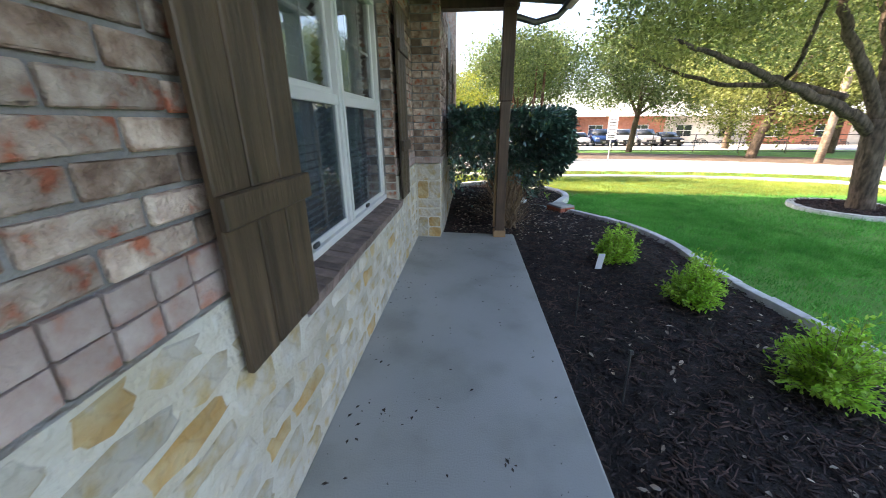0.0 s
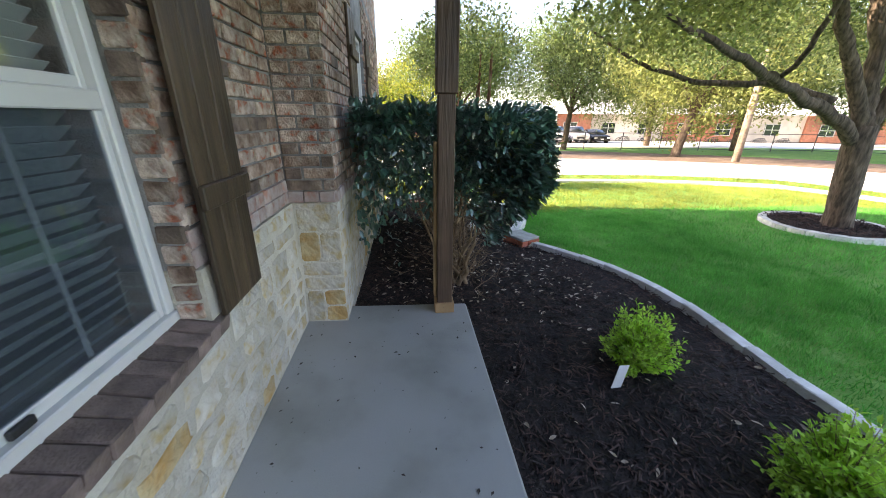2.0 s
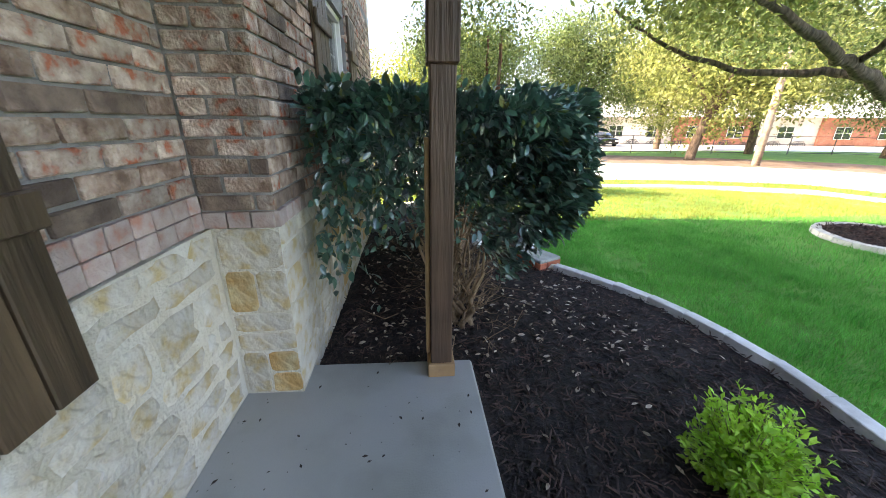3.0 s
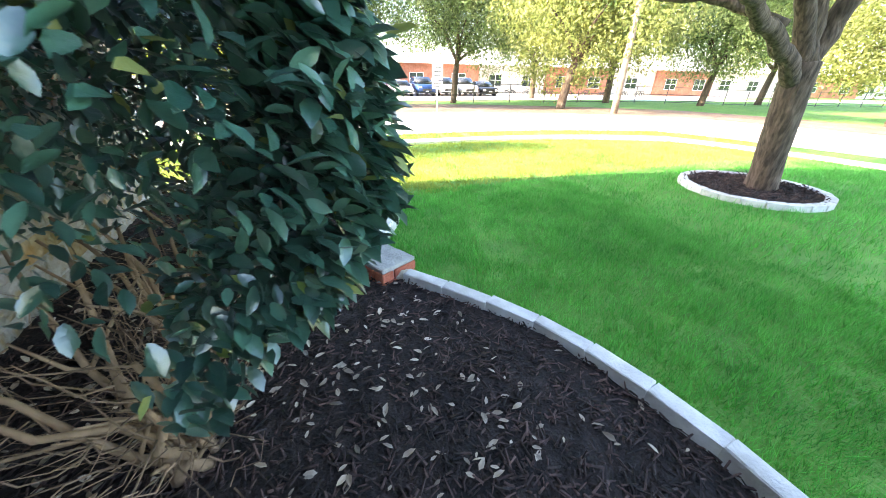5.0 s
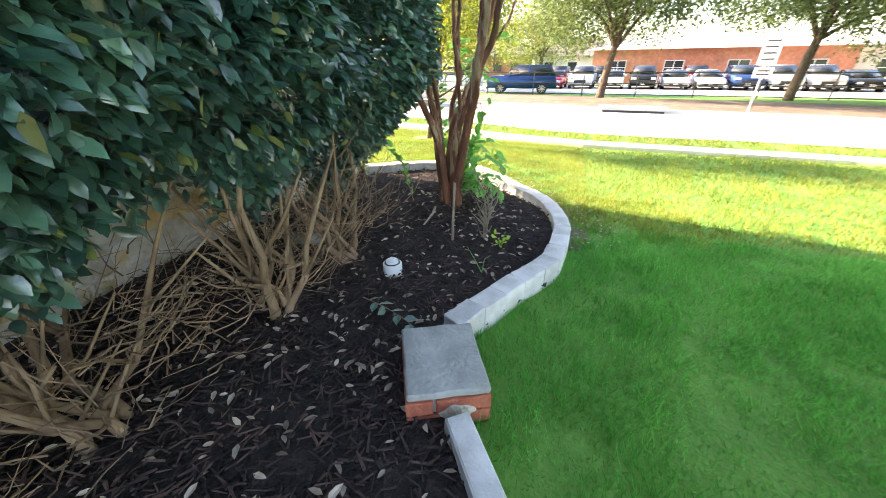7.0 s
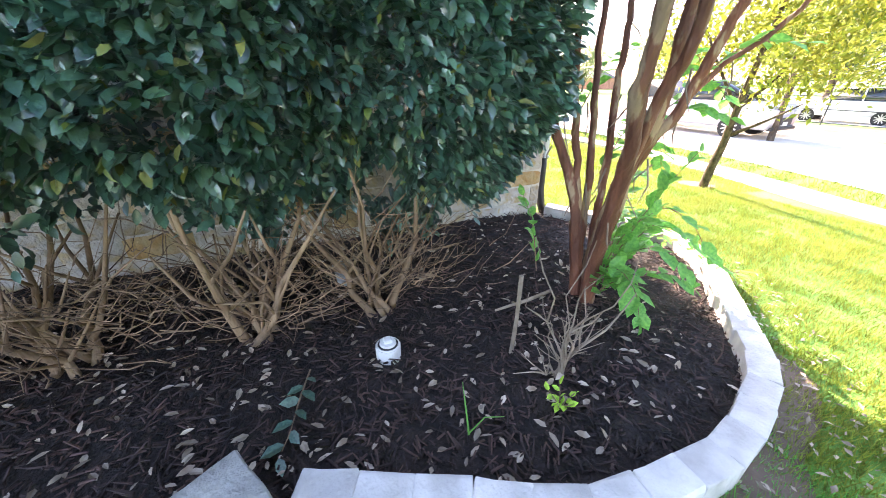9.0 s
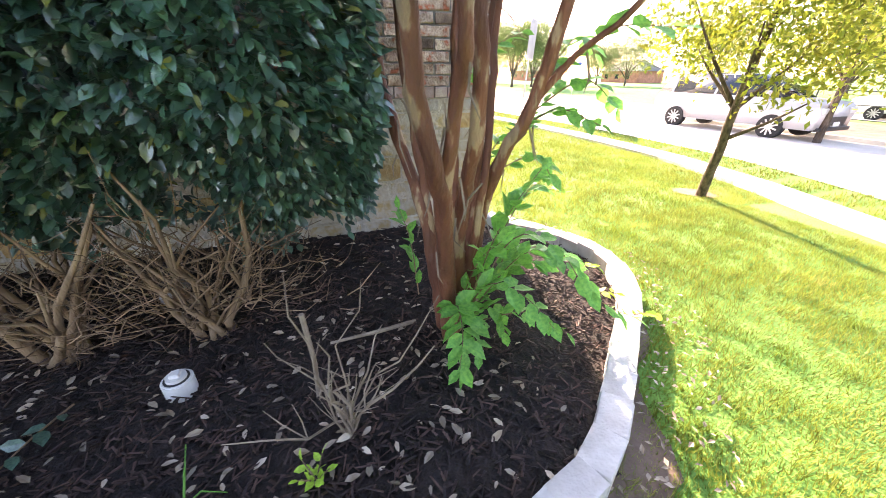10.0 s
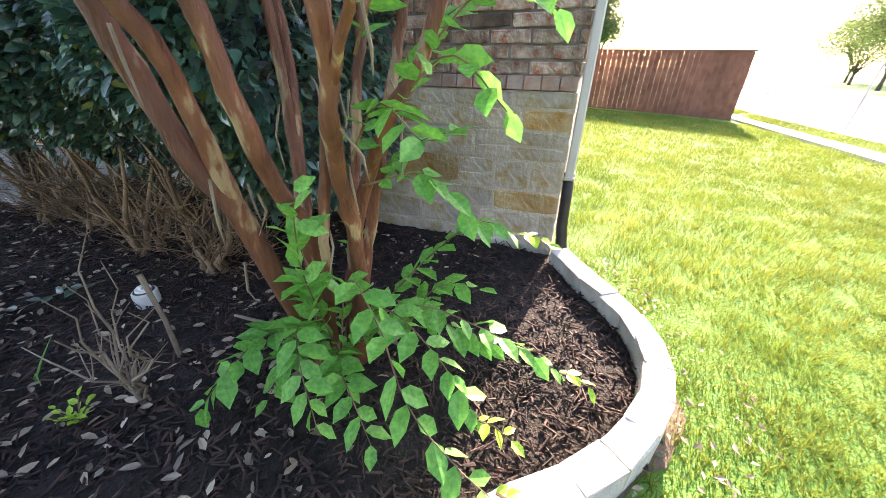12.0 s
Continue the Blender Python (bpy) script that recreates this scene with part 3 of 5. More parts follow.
    for x0, x1, y0, y1 in ((-PX, cut - 0.005, -PY, -PY + 0.09), (cut + 0.005, PX, -PY, -PY + 0.09), (-PX, -PX + 0.09, -PY + 0.1, cut - 0.005), (PX - 0.09, PX, -PY + 0.1, -cut - 0.005),
                           (-PX, -PX + 0.09, cut + 0.005, PY), (PX - 0.09, PX, -cut + 0.005, PY)):
        boxpart("brick", (x0, y0, z), (x1, y1, z + 0.062), BRICK_RED, pillar, bevel=0.005)
bm = bmesh.new()
bmesh.ops.create_icosphere(bm, subdivisions=3, radius=1, matrix=Matrix.Translation((0.03, -PY + 0.005, 0.09)) @ Matrix.Diagonal((0.065, 0.02, 0.038, 1)))
for v in bm.verts:
    v.co += Vector(noise.noise_vector(v.co * 30)) * 0.012
part("mortar_smear", bm, MORTAR_PALE, pillar, "lump of pale mortar joining the edging", True)

# ---- house shell ----
def wall(name, label, boxes, mat):
    bm = bmesh.new()
    for lo, hi in boxes:
        box(bm, lo, hi)
    w = part(name, bm, mat)
    return tagged(w, label, "wall", kind="structure")


WY0, WY1, WZ0, WZ1 = 1.99, 3.85, 0.69, 2.24
STONE_TOP = 0.905
wall_window = wall("wall_window", "brick wall over cream stone base beside the porch", [
    ((-0.30, -2.2, STONE_TOP), (-0.042, WY0, 2.75)), ((-0.30, WY1, STONE_TOP), (-0.042, 5.1, 2.75)),
    ((-0.30, WY0, WZ1), (-0.042, WY1, 2.75))], MORTAR)
stone_base = wall("wall_stone_base", "cream and gold limestone base of the porch wall", [
    ((-0.30, -2.2, -0.2), (-0.012, WY0, STONE_TOP - 0.004)), ((-0.30, WY1, -0.2), (-0.012, 5.1, STONE_TOP - 0.004)), ((-0.30, WY0, -0.2), (-0.012, WY1, 0.61))], MORTAR_PALE)
W2Y0, W2Y1, W2Z0, W2Z1 = 6.32, 7.2, 0.95, 2.24
wall_front = wall("wall_front", "brick front wall behind the hedge", [
    ((-0.04, 4.945, STONE_TOP), (0.272, W2Y0, 2.75)), ((0.0, W2Y1, STONE_TOP), (0.272, 9.335, 2.75)),
    ((0.0, W2Y0, STONE_TOP), (0.272, W2Y1, W2Z0)), ((0.0, W2Y0, W2Z1), (0.272, W2Y1, 2.75)),
    ((-9.0, 9.09, STONE_TOP), (0.0, 9.335, 2.75))], MORTAR)
front_stone = wall("wall_front_stone", "cream limestone base of the front wall", [
    ((-0.01, 4.945, -0.35), (0.278, 9.34, STONE_TOP - 0.004)), ((-9.0, 9.09, -0.5), (-0.01, 9.34, STONE_TOP - 0.004))], MORTAR_PALE)
upper = wall("wall_upper", "upper storey brick wall of the house", [
    ((-9, 4.9, 2.75), (0.27, 9.335, 5.4)), ((-9, -6, 2.75), (-0.4, 4.9, 5.4)), ((-9, -6, -0.3), (-8.8, 9.09, 2.75)), ((-9, -6, -0.3), (-0.3, -5.8, 2.75)), ((-0.3, -6, -0.3), (-0.05, -2.2, 2.75))], BRICK)
wall("wall_entry", "plain brick wall at the porch's near end", [((-0.05, -2.45, -0.2), (1.35, -2.2, 2.55))], BRICK)
wall("wall_room", "dim painted room behind the window", [
    ((-4.0, 0.6, 0.0), (-3.9, 5.2, 2.7)), ((-3.9, 0.5, 0.0), (-0.30, 0.6, 2.7)), ((-3.9, 5.11, 0.0), (-0.30, 5.2, 2.7)), ((-3.9, 0.6, -0.1), (-0.3, 5.11, 0.0)), ((-3.9, 0.6, 2.6), (-0.3, 5.11, 2.7))], ROOM)
bm = bmesh.new()
box(bm, (-0.05, -2.2, 2.62), (1.32, 5.2, 2.7))
tagged(part("ceiling", bm, SOFFIT), "painted porch ceiling", "ceiling", kind="structure")
bm = bmesh.new()
vs = [bm.verts.new(c) for c in ((-9.4, -6.4, 5.35), (0.75, -6.4, 5.35), (0.75, 9.4, 5.35), (-9.4, 9.4, 5.35), (-4.4, -3.0, 7.6), (-4.4, 5.5, 7.6))]
for f in ((0, 1, 4), (1, 2, 5, 4), (2, 3, 5), (3, 0, 4, 5), (0, 3, 2, 1)):
    bm.faces.new([vs[k] for k in f])
tagged(part("roof", bm, SHINGLE), "grey shingle hipped roof of the house", "roof", kind="structure")
bm = bmesh.new()
vs = [bm.verts.new(c) for c in ((-0.4, -2.4, 3.35), (1.6, -2.4, 2.62), (1.6, 5.3, 2.62), (-0.4, 4.9, 3.35), (-0.4, -2.4, 2.72), (1.6, -2.4, 2.56), (1.6, 5.3, 2.56), (-0.4, 5.3, 2.72))]
for f in ((0, 1, 2, 3), (4, 7, 6, 5), (0, 4, 5, 1), (1, 5, 6, 2), (2, 6, 7, 3), (3, 7, 4, 0)):
    bm.faces.new([vs[k] for k in f])
tagged(part("porch_roof", bm, SHINGLE), "shallow shingled porch roof with overhang", "roof", kind="structure")

# porch slab, sloped to the bed
bm = bmesh.new()
for v in box(bm, (-0.02, -2.2, -0.22), (1.212, 5.17, 0.0), 0.012):
    v.co.z -= 0.018 * max(v.co.x, 0)
tagged(part("floor", bm, CONCRETE), "grey brushed concrete porch walk", "walkway", kind="structure")
n = 330
p = np.column_stack([np.concatenate([rng.uniform(0.02, 0.16, 110), rng.uniform(0.1, 1.15, 220)]), rng.uniform(0.8, 5.1, n)])
p = np.concatenate([p, np.column_stack([rng.normal(0.28, 0.05, 12), rng.normal(2.05, 0.05, 12)])])
n = len(p)
debris = arrays("floor_debris", *scatter(LEAF4, np.column_stack([p, -0.018 * p[:, 0] + 0.004]), np.column_stack([unit(n)[:, :2], np.zeros(n)]), np.tile([0, 0, 1.0], (n, 1)), 0.006 + 0.026 * rng.uniform(0, 1, n) ** 2.5), material("dark_crumbs", (0.03, 0.025, 0.02), (0.07, 0.05, 0.04), 30, 0.9, 0.0))
tagged(debris, "dark leaf crumbs and grit on the concrete", "debris", kind="stuff")

# post, beam, gutter
post = thing("porch_post", "dark stained square cedar porch post", "post", (1.017, 5.088, -0.018))
bm = bmesh.new()
box(bm, (-0.058, -0.058, 0.06), (0.058, 0.058, 1.6), 0.006)
box(bm, (-0.07, -0.07, 1.6), (0.07, 0.07, 2.5), 0.006)
part("shaft", bm, WOOD_POST, post)
bm = bmesh.new()
box(bm, (-0.075, -0.075, 0.0), (0.075, 0.075, 0.085), 0.004)
part("base_block", bm, WOOD_LIGHT, post, "pale unstained wood base block")
boxpart("side_board", (-0.082, -0.01, 0.12), (-0.06, 0.07, 1.3), WOOD_LIGHT, post, "pale wood board on the post")
beam = thing("porch_beam", "dark stained wooden porch beam", "beam", (1.012, 5.088, 2.48))
boxpart("end_beam", (-0.98, -0.07, 0.0), (0.1, 0.07, 0.14), WOOD_POST, beam)
boxpart("long_beam", (-0.07, -7.2, 0.0), (0.07, -0.075, 0.14), WOOD_POST, beam)
gutter = thing("gutter", "dark metal roof gutter with elbow", "gutter", (1.62, 5.3, 2.56))
bm = bmesh.new()
box(bm, (-0.02, -7.6, -0.04), (0.1, 0.05, 0.07), 0.02)
part("trough", bm, IRON, gutter)
bm = bmesh.new()
tube(bm, [(0.02, 0.02, -0.02), (-0.06, 0.02, -0.1), (-0.3, 0.0, -0.16), (-0.55, -0.1, -0.12)], [0.035] * 4, 8)
part("elbow", bm, IRON, gutter)

# ---- window ----
def window(name, label, x, y0, y1, z0, z1, units, lower=SCREEN):
    w = thing(name, label, "window", (x, y0, z0), kind="structure")
    W, H = y1 - y0, z1 - z0
    u = W / units
    def bar(nm, ya, yb, za, zb, xa=-0.05, xb=0.0, mat=VINYL, b=0.004):
        return boxpart(nm, (xa, ya, za), (xb, yb, zb), mat, w, bevel=b)
    bar("frame_sill", 0, W, 0, 0.045, -0.08, 0.012)
    bar("frame_head", 0, W, H - 0.045, H)
    bar("frame_jamb", 0, 0.04, 0.045, H - 0.045)
    bar("frame_jamb", W - 0.04, W, 0.045, H - 0.045)
    for k in range(1, units):
        bar("mullion", k * u - 0.045, k * u + 0.045, 0.045, H - 0.045, -0.05, 0.006)
        bar("mullion_bead", k * u - 0.012, k * u + 0.012, 0.045, H - 0.045, 0.006, 0.014)
    mid = H / 2
    for k in range(units):
        a, b = k * u + (0.04 if k == 0 else 0.045), (k + 1) * u - (0.04 if k == units - 1 else 0.045)
        bar("meeting_rail", a, b, mid - 0.025, mid + 0.03, -0.045, -0.004)
        for za, zb, dx, gl in ((0.045, mid - 0.025, -0.012, lower), (mid + 0.03, H - 0.045, -0.03, GLASS)):
            bar("sash", a, a + 0.025, za, zb, dx - 0.02, dx)
            bar("sash", b - 0.025, b, za, zb, dx - 0.02, dx)
            bar("sash_rail", a + 0.025, b - 0.025, za, za + 0.035, dx - 0.02, dx)
            pane = bar("pane", a + 0.025, b - 0.025, za + 0.035, zb, dx - 0.013, dx - 0.008, gl, 0)
            pane.visible_shadow = False
            wy = b - a
            for f in (1 / 3, 2 / 3):
                bar("muntin", a + wy * f - 0.008, a + wy * f + 0.008, za + 0.035, zb, dx - 0.024, dx - 0.016, VINYL, 0.002)
            zc = (za + zb) / 2
            bar("muntin", a + 0.025, b - 0.025, zc - 0.008, zc + 0.008, dx - 0.032, dx - 0.0245, VINYL, 0.002)
        if gl is not None:
            bar("lift_latch", a + 0.3, a + 0.36, 0.05, 0.075, -0.012, 0.004, IRON)
        count = int(H / 0.042)
        bm = bmesh.new()
        box(bm, (-0.024, a + 0.01, -0.0012), (0.024, b - 0.01, 0.0012))
        for v in bm.verts:
            v.co.z += v.co.x * 0.86
        slat = bpy.data.meshes.new("slat")
        bm.to_mesh(slat)
        bm.free()
        slat.materials.append(BLIND)
        for i in range(count):
            s = new("slat", slat)
            s.parent = w
            s.location = (-0.125, 0, 0.05 + i * 0.042)
    return w


window("window_1", "white double-hung window pair with blinds and screens", -0.135, WY0, WY1, WZ0 + 0.01, WZ1, 2)
window("window_2", "white window above the hedge", 0.24, W2Y0, W2Y1, W2Z0, W2Z1, 1)
wall("wall_room_back", "dark room wall behind the second window", [((-0.02, W2Y0 - 0.1, W2Z0 - 0.1), (0.0, W2Y1 + 0.1, W2Z1 + 0.1))], ROOM)

# ---- shutters ----
def shutter(label, x, y0, y1, z0, z1, battens):
    s = thing("shutter", label, "shutter", (x, y0, z0), group="window shutters")
    W, H = y1 - y0, z1 - z0
    b = W / 3
    for k in range(3):
        bm = bmesh.new()
        box(bm, (0, k * b + 0.004, 0), (0.022, (k + 1) * b - 0.004, H), 0.004)
        part("board", bm, WOOD, s)
    for z in battens:
        bm = bmesh.new()
        box(bm, (0.0225, -0.006, z - z0), (0.045, W + 0.006, z - z0 + 0.088), 0.005)
        part("batten", bm, WOOD, s)
    return s
shutter("brown stained board and batten shutter beside the window", 0.006, 1.51, 1.97, 0.668, 2.26, (1.09, 1.9))
shutter("brown stained board and batten shutter beside the window", 0.006, 3.88, 4.24, 0.69, 2.26, (1.115, 1.9))
shutter("brown board shutter above the hedge", 0.29, 5.88, 6.28, 0.9, 2.28, (1.15, 1.9))
shutter("brown board shutter above the hedge", 0.29, 7.24, 7.62, 0.9, 2.28, (1.15, 1.9))

# corner downspout
spout = thing("downspout", "white downspout ending in black drain pipe", "downspout", (0.25, 9.378, -0.25))
bm = bmesh.new()
box(bm, (-0.035, -0.026, 0.66), (0.035, 0.026, 5.5), 0.008)
part("pipe", bm, VINYL, spout)
bm = bmesh.new()
tube(bm, [(0, 0, 0.70), (0, 0.005, 0.5), (0, 0.01, 0.34), (0.01, 0.03, 0.2), (0.02, 0.06, 0.12)], [0.034, 0.034, 0.036, 0.038, 0.04], 12)
part("drain_extension", bm, BLACK, spout, "black corrugated plastic extension", True)
boxpart("strap", (-0.042, -0.034, 0.66), (0.042, 0.034, 0.68), STEEL, spout)

# ---- hedge ----
def leaf_mesh(name, template, mat):
    mesh = bpy.data.meshes.new(name)
    mesh.from_pydata(template[0].tolist(), [], template[1])
    mesh.materials.append(mat)
    return mesh


LEAF_BROAD = (np.array([(0, 0, 0), (0.22, -0.24, 0.05), (0.6, -0.27, 0.06), (1, 0, -0.06), (0.6, 0.27, 0.06), (0.22, 0.24, 0.05), (0.25, 0, 0), (0.62, 0, 0.0)]),
              [(0, 1, 6), (1, 2, 7, 6), (2, 3, 7), (3, 4, 7), (4, 5, 6, 7), (5, 0, 6)])
LEAF9 = (np.array([(0, 0, 0), (0.12, -0.13, 0.03), (0.4, -0.24, 0.07), (0.72, -0.19, 0.05), (1, 0, -0.08), (0.72, 0.19, 0.05), (0.4, 0.24, 0.07), (0.12, 0.13, 0.03), (0.45, 0, 0)]),
         [(0, 1, 8), (1, 2, 8), (2, 3, 8), (3, 4, 8), (4, 5, 8), (5, 6, 8), (6, 7, 8), (7, 0, 8)])
DEAD_LEAF = leaf_mesh("dead_leaf", LEAF6, DRYLEAF)
FRESH_LEAF = leaf_mesh("leaf", LEAF_BROAD, SUCKER)
LIME_LEAF = leaf_mesh("leaf", LEAF_BROAD, LIME)


def hedge_face(y):
    return np.interp(y, [5.3, 5.7, 6.1, 6.6, 8.3], [1.95, 1.86, 1.76, 1.70, 1.66]) + 0.04 * np.sin(3.1 * y) + 0.04 * np.sin(7.3 * y + 1)


def shrub(y0, y1, stem_at, seed, front, back):
    """One shrub of the hedge: bare forked stems below, a dense shell of leaves above."""
    r = np.random.default_rng(seed)
    t = thing("hedge_shrub", "clipped dark green hedge shrub with bare lower stems", "shrub", group="hedge by the front wall")
    bm = bmesh.new()
    sx, sy = stem_at
    for k in range(7):
        a = k * math.tau / 7 + r.uniform(-0.3, 0.3)
        tip = Vector((sx + r.uniform(-0.45, 0.3), sy + r.uniform(-0.42, 0.42), r.uniform(0.5, 0.8)))
        b0 = Vector((sx + 0.07 * math.cos(a), sy + 0.07 * math.sin(a), -0.1))
        pts = [b0] + [b0.lerp(tip, f) + Vector((r.normal(0, 0.022), r.normal(0, 0.022), -0.03 * math.sin(f * 3.1))) for f in (0.12, 0.3, 0.5, 0.75)] + [tip]
        rad = r.uniform(0.013, 0.023)
        tube(bm, pts, [rad * 1.35, rad * 1.05, rad * 0.85, rad * 0.7, rad * 0.5, rad * 0.3], 8)
        for _ in range(3):
            q = pts[r.integers(1, 4)]
            e = q + Vector((r.uniform(-0.22, 0.22), r.uniform(-0.25, 0.25), r.uniform(0.12, 0.34)))
            tube(bm, [q, q.lerp(e, 0.4) + Vector(r.normal(0, 0.02, 3)), e], [rad * 0.5, rad * 0.4, rad * 0.2], 6)
    part("stem", bm, STEMTAN, t, "tan bare branching stems", True)
    bm = bmesh.new()
    for k in range(int(190 * (y1 - y0) / 0.65)):
        a = r.uniform(0, math.tau)
        o = abs(r.normal(0, 0.22))
        p = Vector((min(sx + o * math.cos(a), 1.42), min(max(sy + 1.5 * o * math.sin(a), y0 - 0.05), y1), min(abs(r.normal(0.16, 0.18)), 0.55)))
        d = Vector((math.cos(a) * 0.7 + r.normal(0, 0.5), math.sin(a) * 0.9 + r.normal(0, 0.5), r.normal(0.6, 0.4))).normalized() * r.uniform(0.12, 0.36)
        bow = Vector((0, 0, -r.uniform(-0.01, 0.05)))
        pts = [p + d * f + bow * 4 * f * (1 - f) + Vector(r.normal(0, 0.014, 3)) * (f > 0) for f in (0, 0.3, 0.6, 1.0)]
        if min(q.z for q in pts) < -0.07 or max(q.x for q in pts) > 1.58 or min(q.x for q in pts) < 0.32:
            continue
        w = r.uniform(0.0014, 0.004)
        tube(bm, pts, [w, w * 0.85, w * 0.7, w * 0.35], 4, False)
    tagged(part("twig_tangle", bm, TWIG, t, "tangle of bare brown twigs"), kind="stuff")
    m = int((23000 if front else 11500) * (y1 - y0) / 0.72)
    x = r.uniform(0.36, 2.08, m)
    y = r.uniform(y0, y1, m)
    z = r.uniform(0.12, 1.52, m)
    sel = r.uniform(0, 1, m)
    # shell: front face, top, ends, back
    x = np.where(sel < 0.45, hedge_face(y) - 0.55 * np.clip((0.98 - z) / 0.6, 0, 1) - np.abs(r.normal(0, 0.07, m)), x)
    z = np.where((sel >= 0.45) & (sel < 0.68), 1.47 + 0.03 * np.sin(5 * x + 3 * y) - np.abs(r.normal(0, 0.05, m)) + 0.09 * (r.uniform(0, 1, m) > 0.97), z)
    if front:
        y = np.where((sel >= 0.68) & (sel < 0.9), y0 + np.abs(r.normal(0, 0.07, m)), y)
    if back:
        y = np.where((sel >= 0.68) & (sel < 0.9), y1 - np.abs(r.normal(0, 0.07, m)), y)
    lim = hedge_face(y) - 0.12 * np.clip((z - 1.28) / 0.3, 0, 1) ** 2 - 0.55 * np.clip((0.98 - z) / 0.6, 0, 1)
    skirt = np.interp(y, [5.2, 5.5, 6.2, 6.65, 6.9, 7.2, 7.5, 7.9, 8.3], [0.52, 0.64, 0.67, 0.71, 0.60, 0.48, 0.40, 0.36, 0.38]) + 0.09 * np.sin(9 * y + 4 * x) + 0.07 * np.sin(23 * y + 5 * x)
    low = skirt + 0.16 * (y < 6) * np.sin(9 * x) ** 2 - 0.1
    fade = np.clip((z - low) / 0.22, 0, 1)
    keep = (x < lim) & (r.uniform(0, 1, m) < fade) & (x - 0.36 > 0.22 * np.clip(0.7 - z, 0, 1))
    # rounded shoulders of the end faces
    keep &= ~((y < 5.27 + 0.16 * np.clip((x - 1.6) / 0.5, 0, 1) ** 2 + 0.10 * np.clip((z - 1.35) / 0.25, 0, 1) ** 2 - 0.14 * np.clip((1.0 - x) / 0.5, 0, 1) + 0.05 * np.sin(7 * x + 5 * z)))
    hole = np.sin(5.3 * y + 2.1 * z + 1.0) * np.sin(4.1 * z - 2.2 * y) > 0.86
    keep &= ~(hole & (z < 1.0))
    x, y, z = x[keep], y[keep], z[keep]
    m = len(x)
    out = np.column_stack([np.where(x > lim[keep] - 0.35, 0.9, 0.1), np.where(front & (y < y0 + 0.3), -0.8, 0.0) + np.where(back & (y > y1 - 0.3), 0.8, 0.0), np.where(z > 1.4, 0.9, -0.25)])
    ax = out + r.normal(0, 0.6, (m, 3))
    ax[:, 2] -= 0.25
    up = r.normal(0, 0.5, (m, 3)) + np.array([0.25, 0, 0.9])
    tagged(arrays("foliage", *scatter(LEAF9, np.column_stack([x, y, z]), ax, up, r.uniform(0.042, 0.080, m)), HEDGE, t, smooth=True), kind="stuff")
    k = r.choice(m, m // 26, replace=False)
    tagged(arrays("old_foliage", *scatter(LEAF6, np.column_stack([x, y, z])[k] + r.normal(0, 0.02, (len(k), 3)), ax[k], up[k] + r.normal(0, 0.3, (len(k), 3)), r.uniform(0.045, 0.075, len(k))), HEDGE_OLD, t, "paling yellow-green leaves", smooth=True), kind="stuff")
    for _ in range(22):
        yy, zz = r.uniform(max(y0, 5.5), y1), r.uniform(0.55, 1.05)
        a = Euler(r.uniform(-3, 3, 3)).to_matrix().to_4x4()
        d = new("dead_leaf", DEAD_LEAF)
        d.parent = t
        d.matrix_local = Matrix.Translation((hedge_face(yy) - 0.03 - 0.55 * max(0, min(1, (0.98 - zz) / 0.6)), yy, zz)) @ a @ Matrix.Scale(r.uniform(0.035, 0.055), 4)
    return t


for k, (y0, y1, st) in enumerate(((5.14, 5.9, (1.24, 5.69)), (5.9, 6.55, (1.21, 6.2)), (6.55, 7.2, (1.32, 6.93)), (7.2, 8.32, (1.31, 7.5)))):
    shrub(y0, y1, st, 40 + k, k == 0, k == 3)

# ---- crape myrtle ----
crape = thing("crape_myrtle", "multi-stemmed crape myrtle with peeling cinnamon bark", "tree")
STEMS = []
def stem(r0, r1, *pts):
    STEMS.append(pts)
    line = smooth_line(pts, 0.06)
    bm = bmesh.new()
    rr = 0.9 * np.linspace(r0, r1, len(line)) * (1 + 0.06 * np.sin(np.arange(len(line)) * 1.3))
    tube(bm, line + rng.normal(0, 0.003, line.shape), rr, 12)
    for v in bm.verts:
        v.co += Vector(noise.noise_vector(v.co * 22)) * 0.004
    part("stem", bm, CRAPE, crape, "peeling cinnamon and tan bark", True)
stem(0.044, 0.018, (1.71, 8.58, -0.1), (1.74, 8.55, 0.24), (1.80, 8.51, 0.52), (1.83, 8.49, 0.68), (1.88, 8.44, 0.82), (1.90, 8.39, 1.02), (1.94, 8.36, 1.2), (2.0, 8.28, 1.7), (2.0, 8.2, 2.4))
stem(0.028, 0.016, (1.82, 8.5, 0.64), (1.85, 8.5, 0.79), (1.88, 8.51, 0.92), (1.93, 8.52, 1.08), (1.98, 8.5, 1.2), (2.05, 8.45, 1.7), (2.05, 8.4, 2.3))
stem(0.036, 0.014, (1.64, 8.57, -0.1), (1.57, 8.5, 0.5), (1.48, 8.44, 0.75), (1.40, 8.39, 0.97), (1.37, 8.36, 1.15), (1.32, 8.3, 1.6), (1.3, 8.25, 2.3))
stem(0.024, 0.012, (1.63, 8.56, 0.1), (1.57, 8.51, 0.55), (1.52, 8.47, 0.9), (1.49, 8.43, 1.25), (1.45, 8.4, 2.2))
stem(0.038, 0.016, (1.66, 8.62, -0.1), (1.69, 8.62, 0.5), (1.77, 8.61, 0.71), (1.83, 8.61, 0.9), (1.86, 8.6, 1.1), (1.87, 8.59, 1.22), (1.9, 8.55, 1.8), (1.9, 8.5, 2.4))
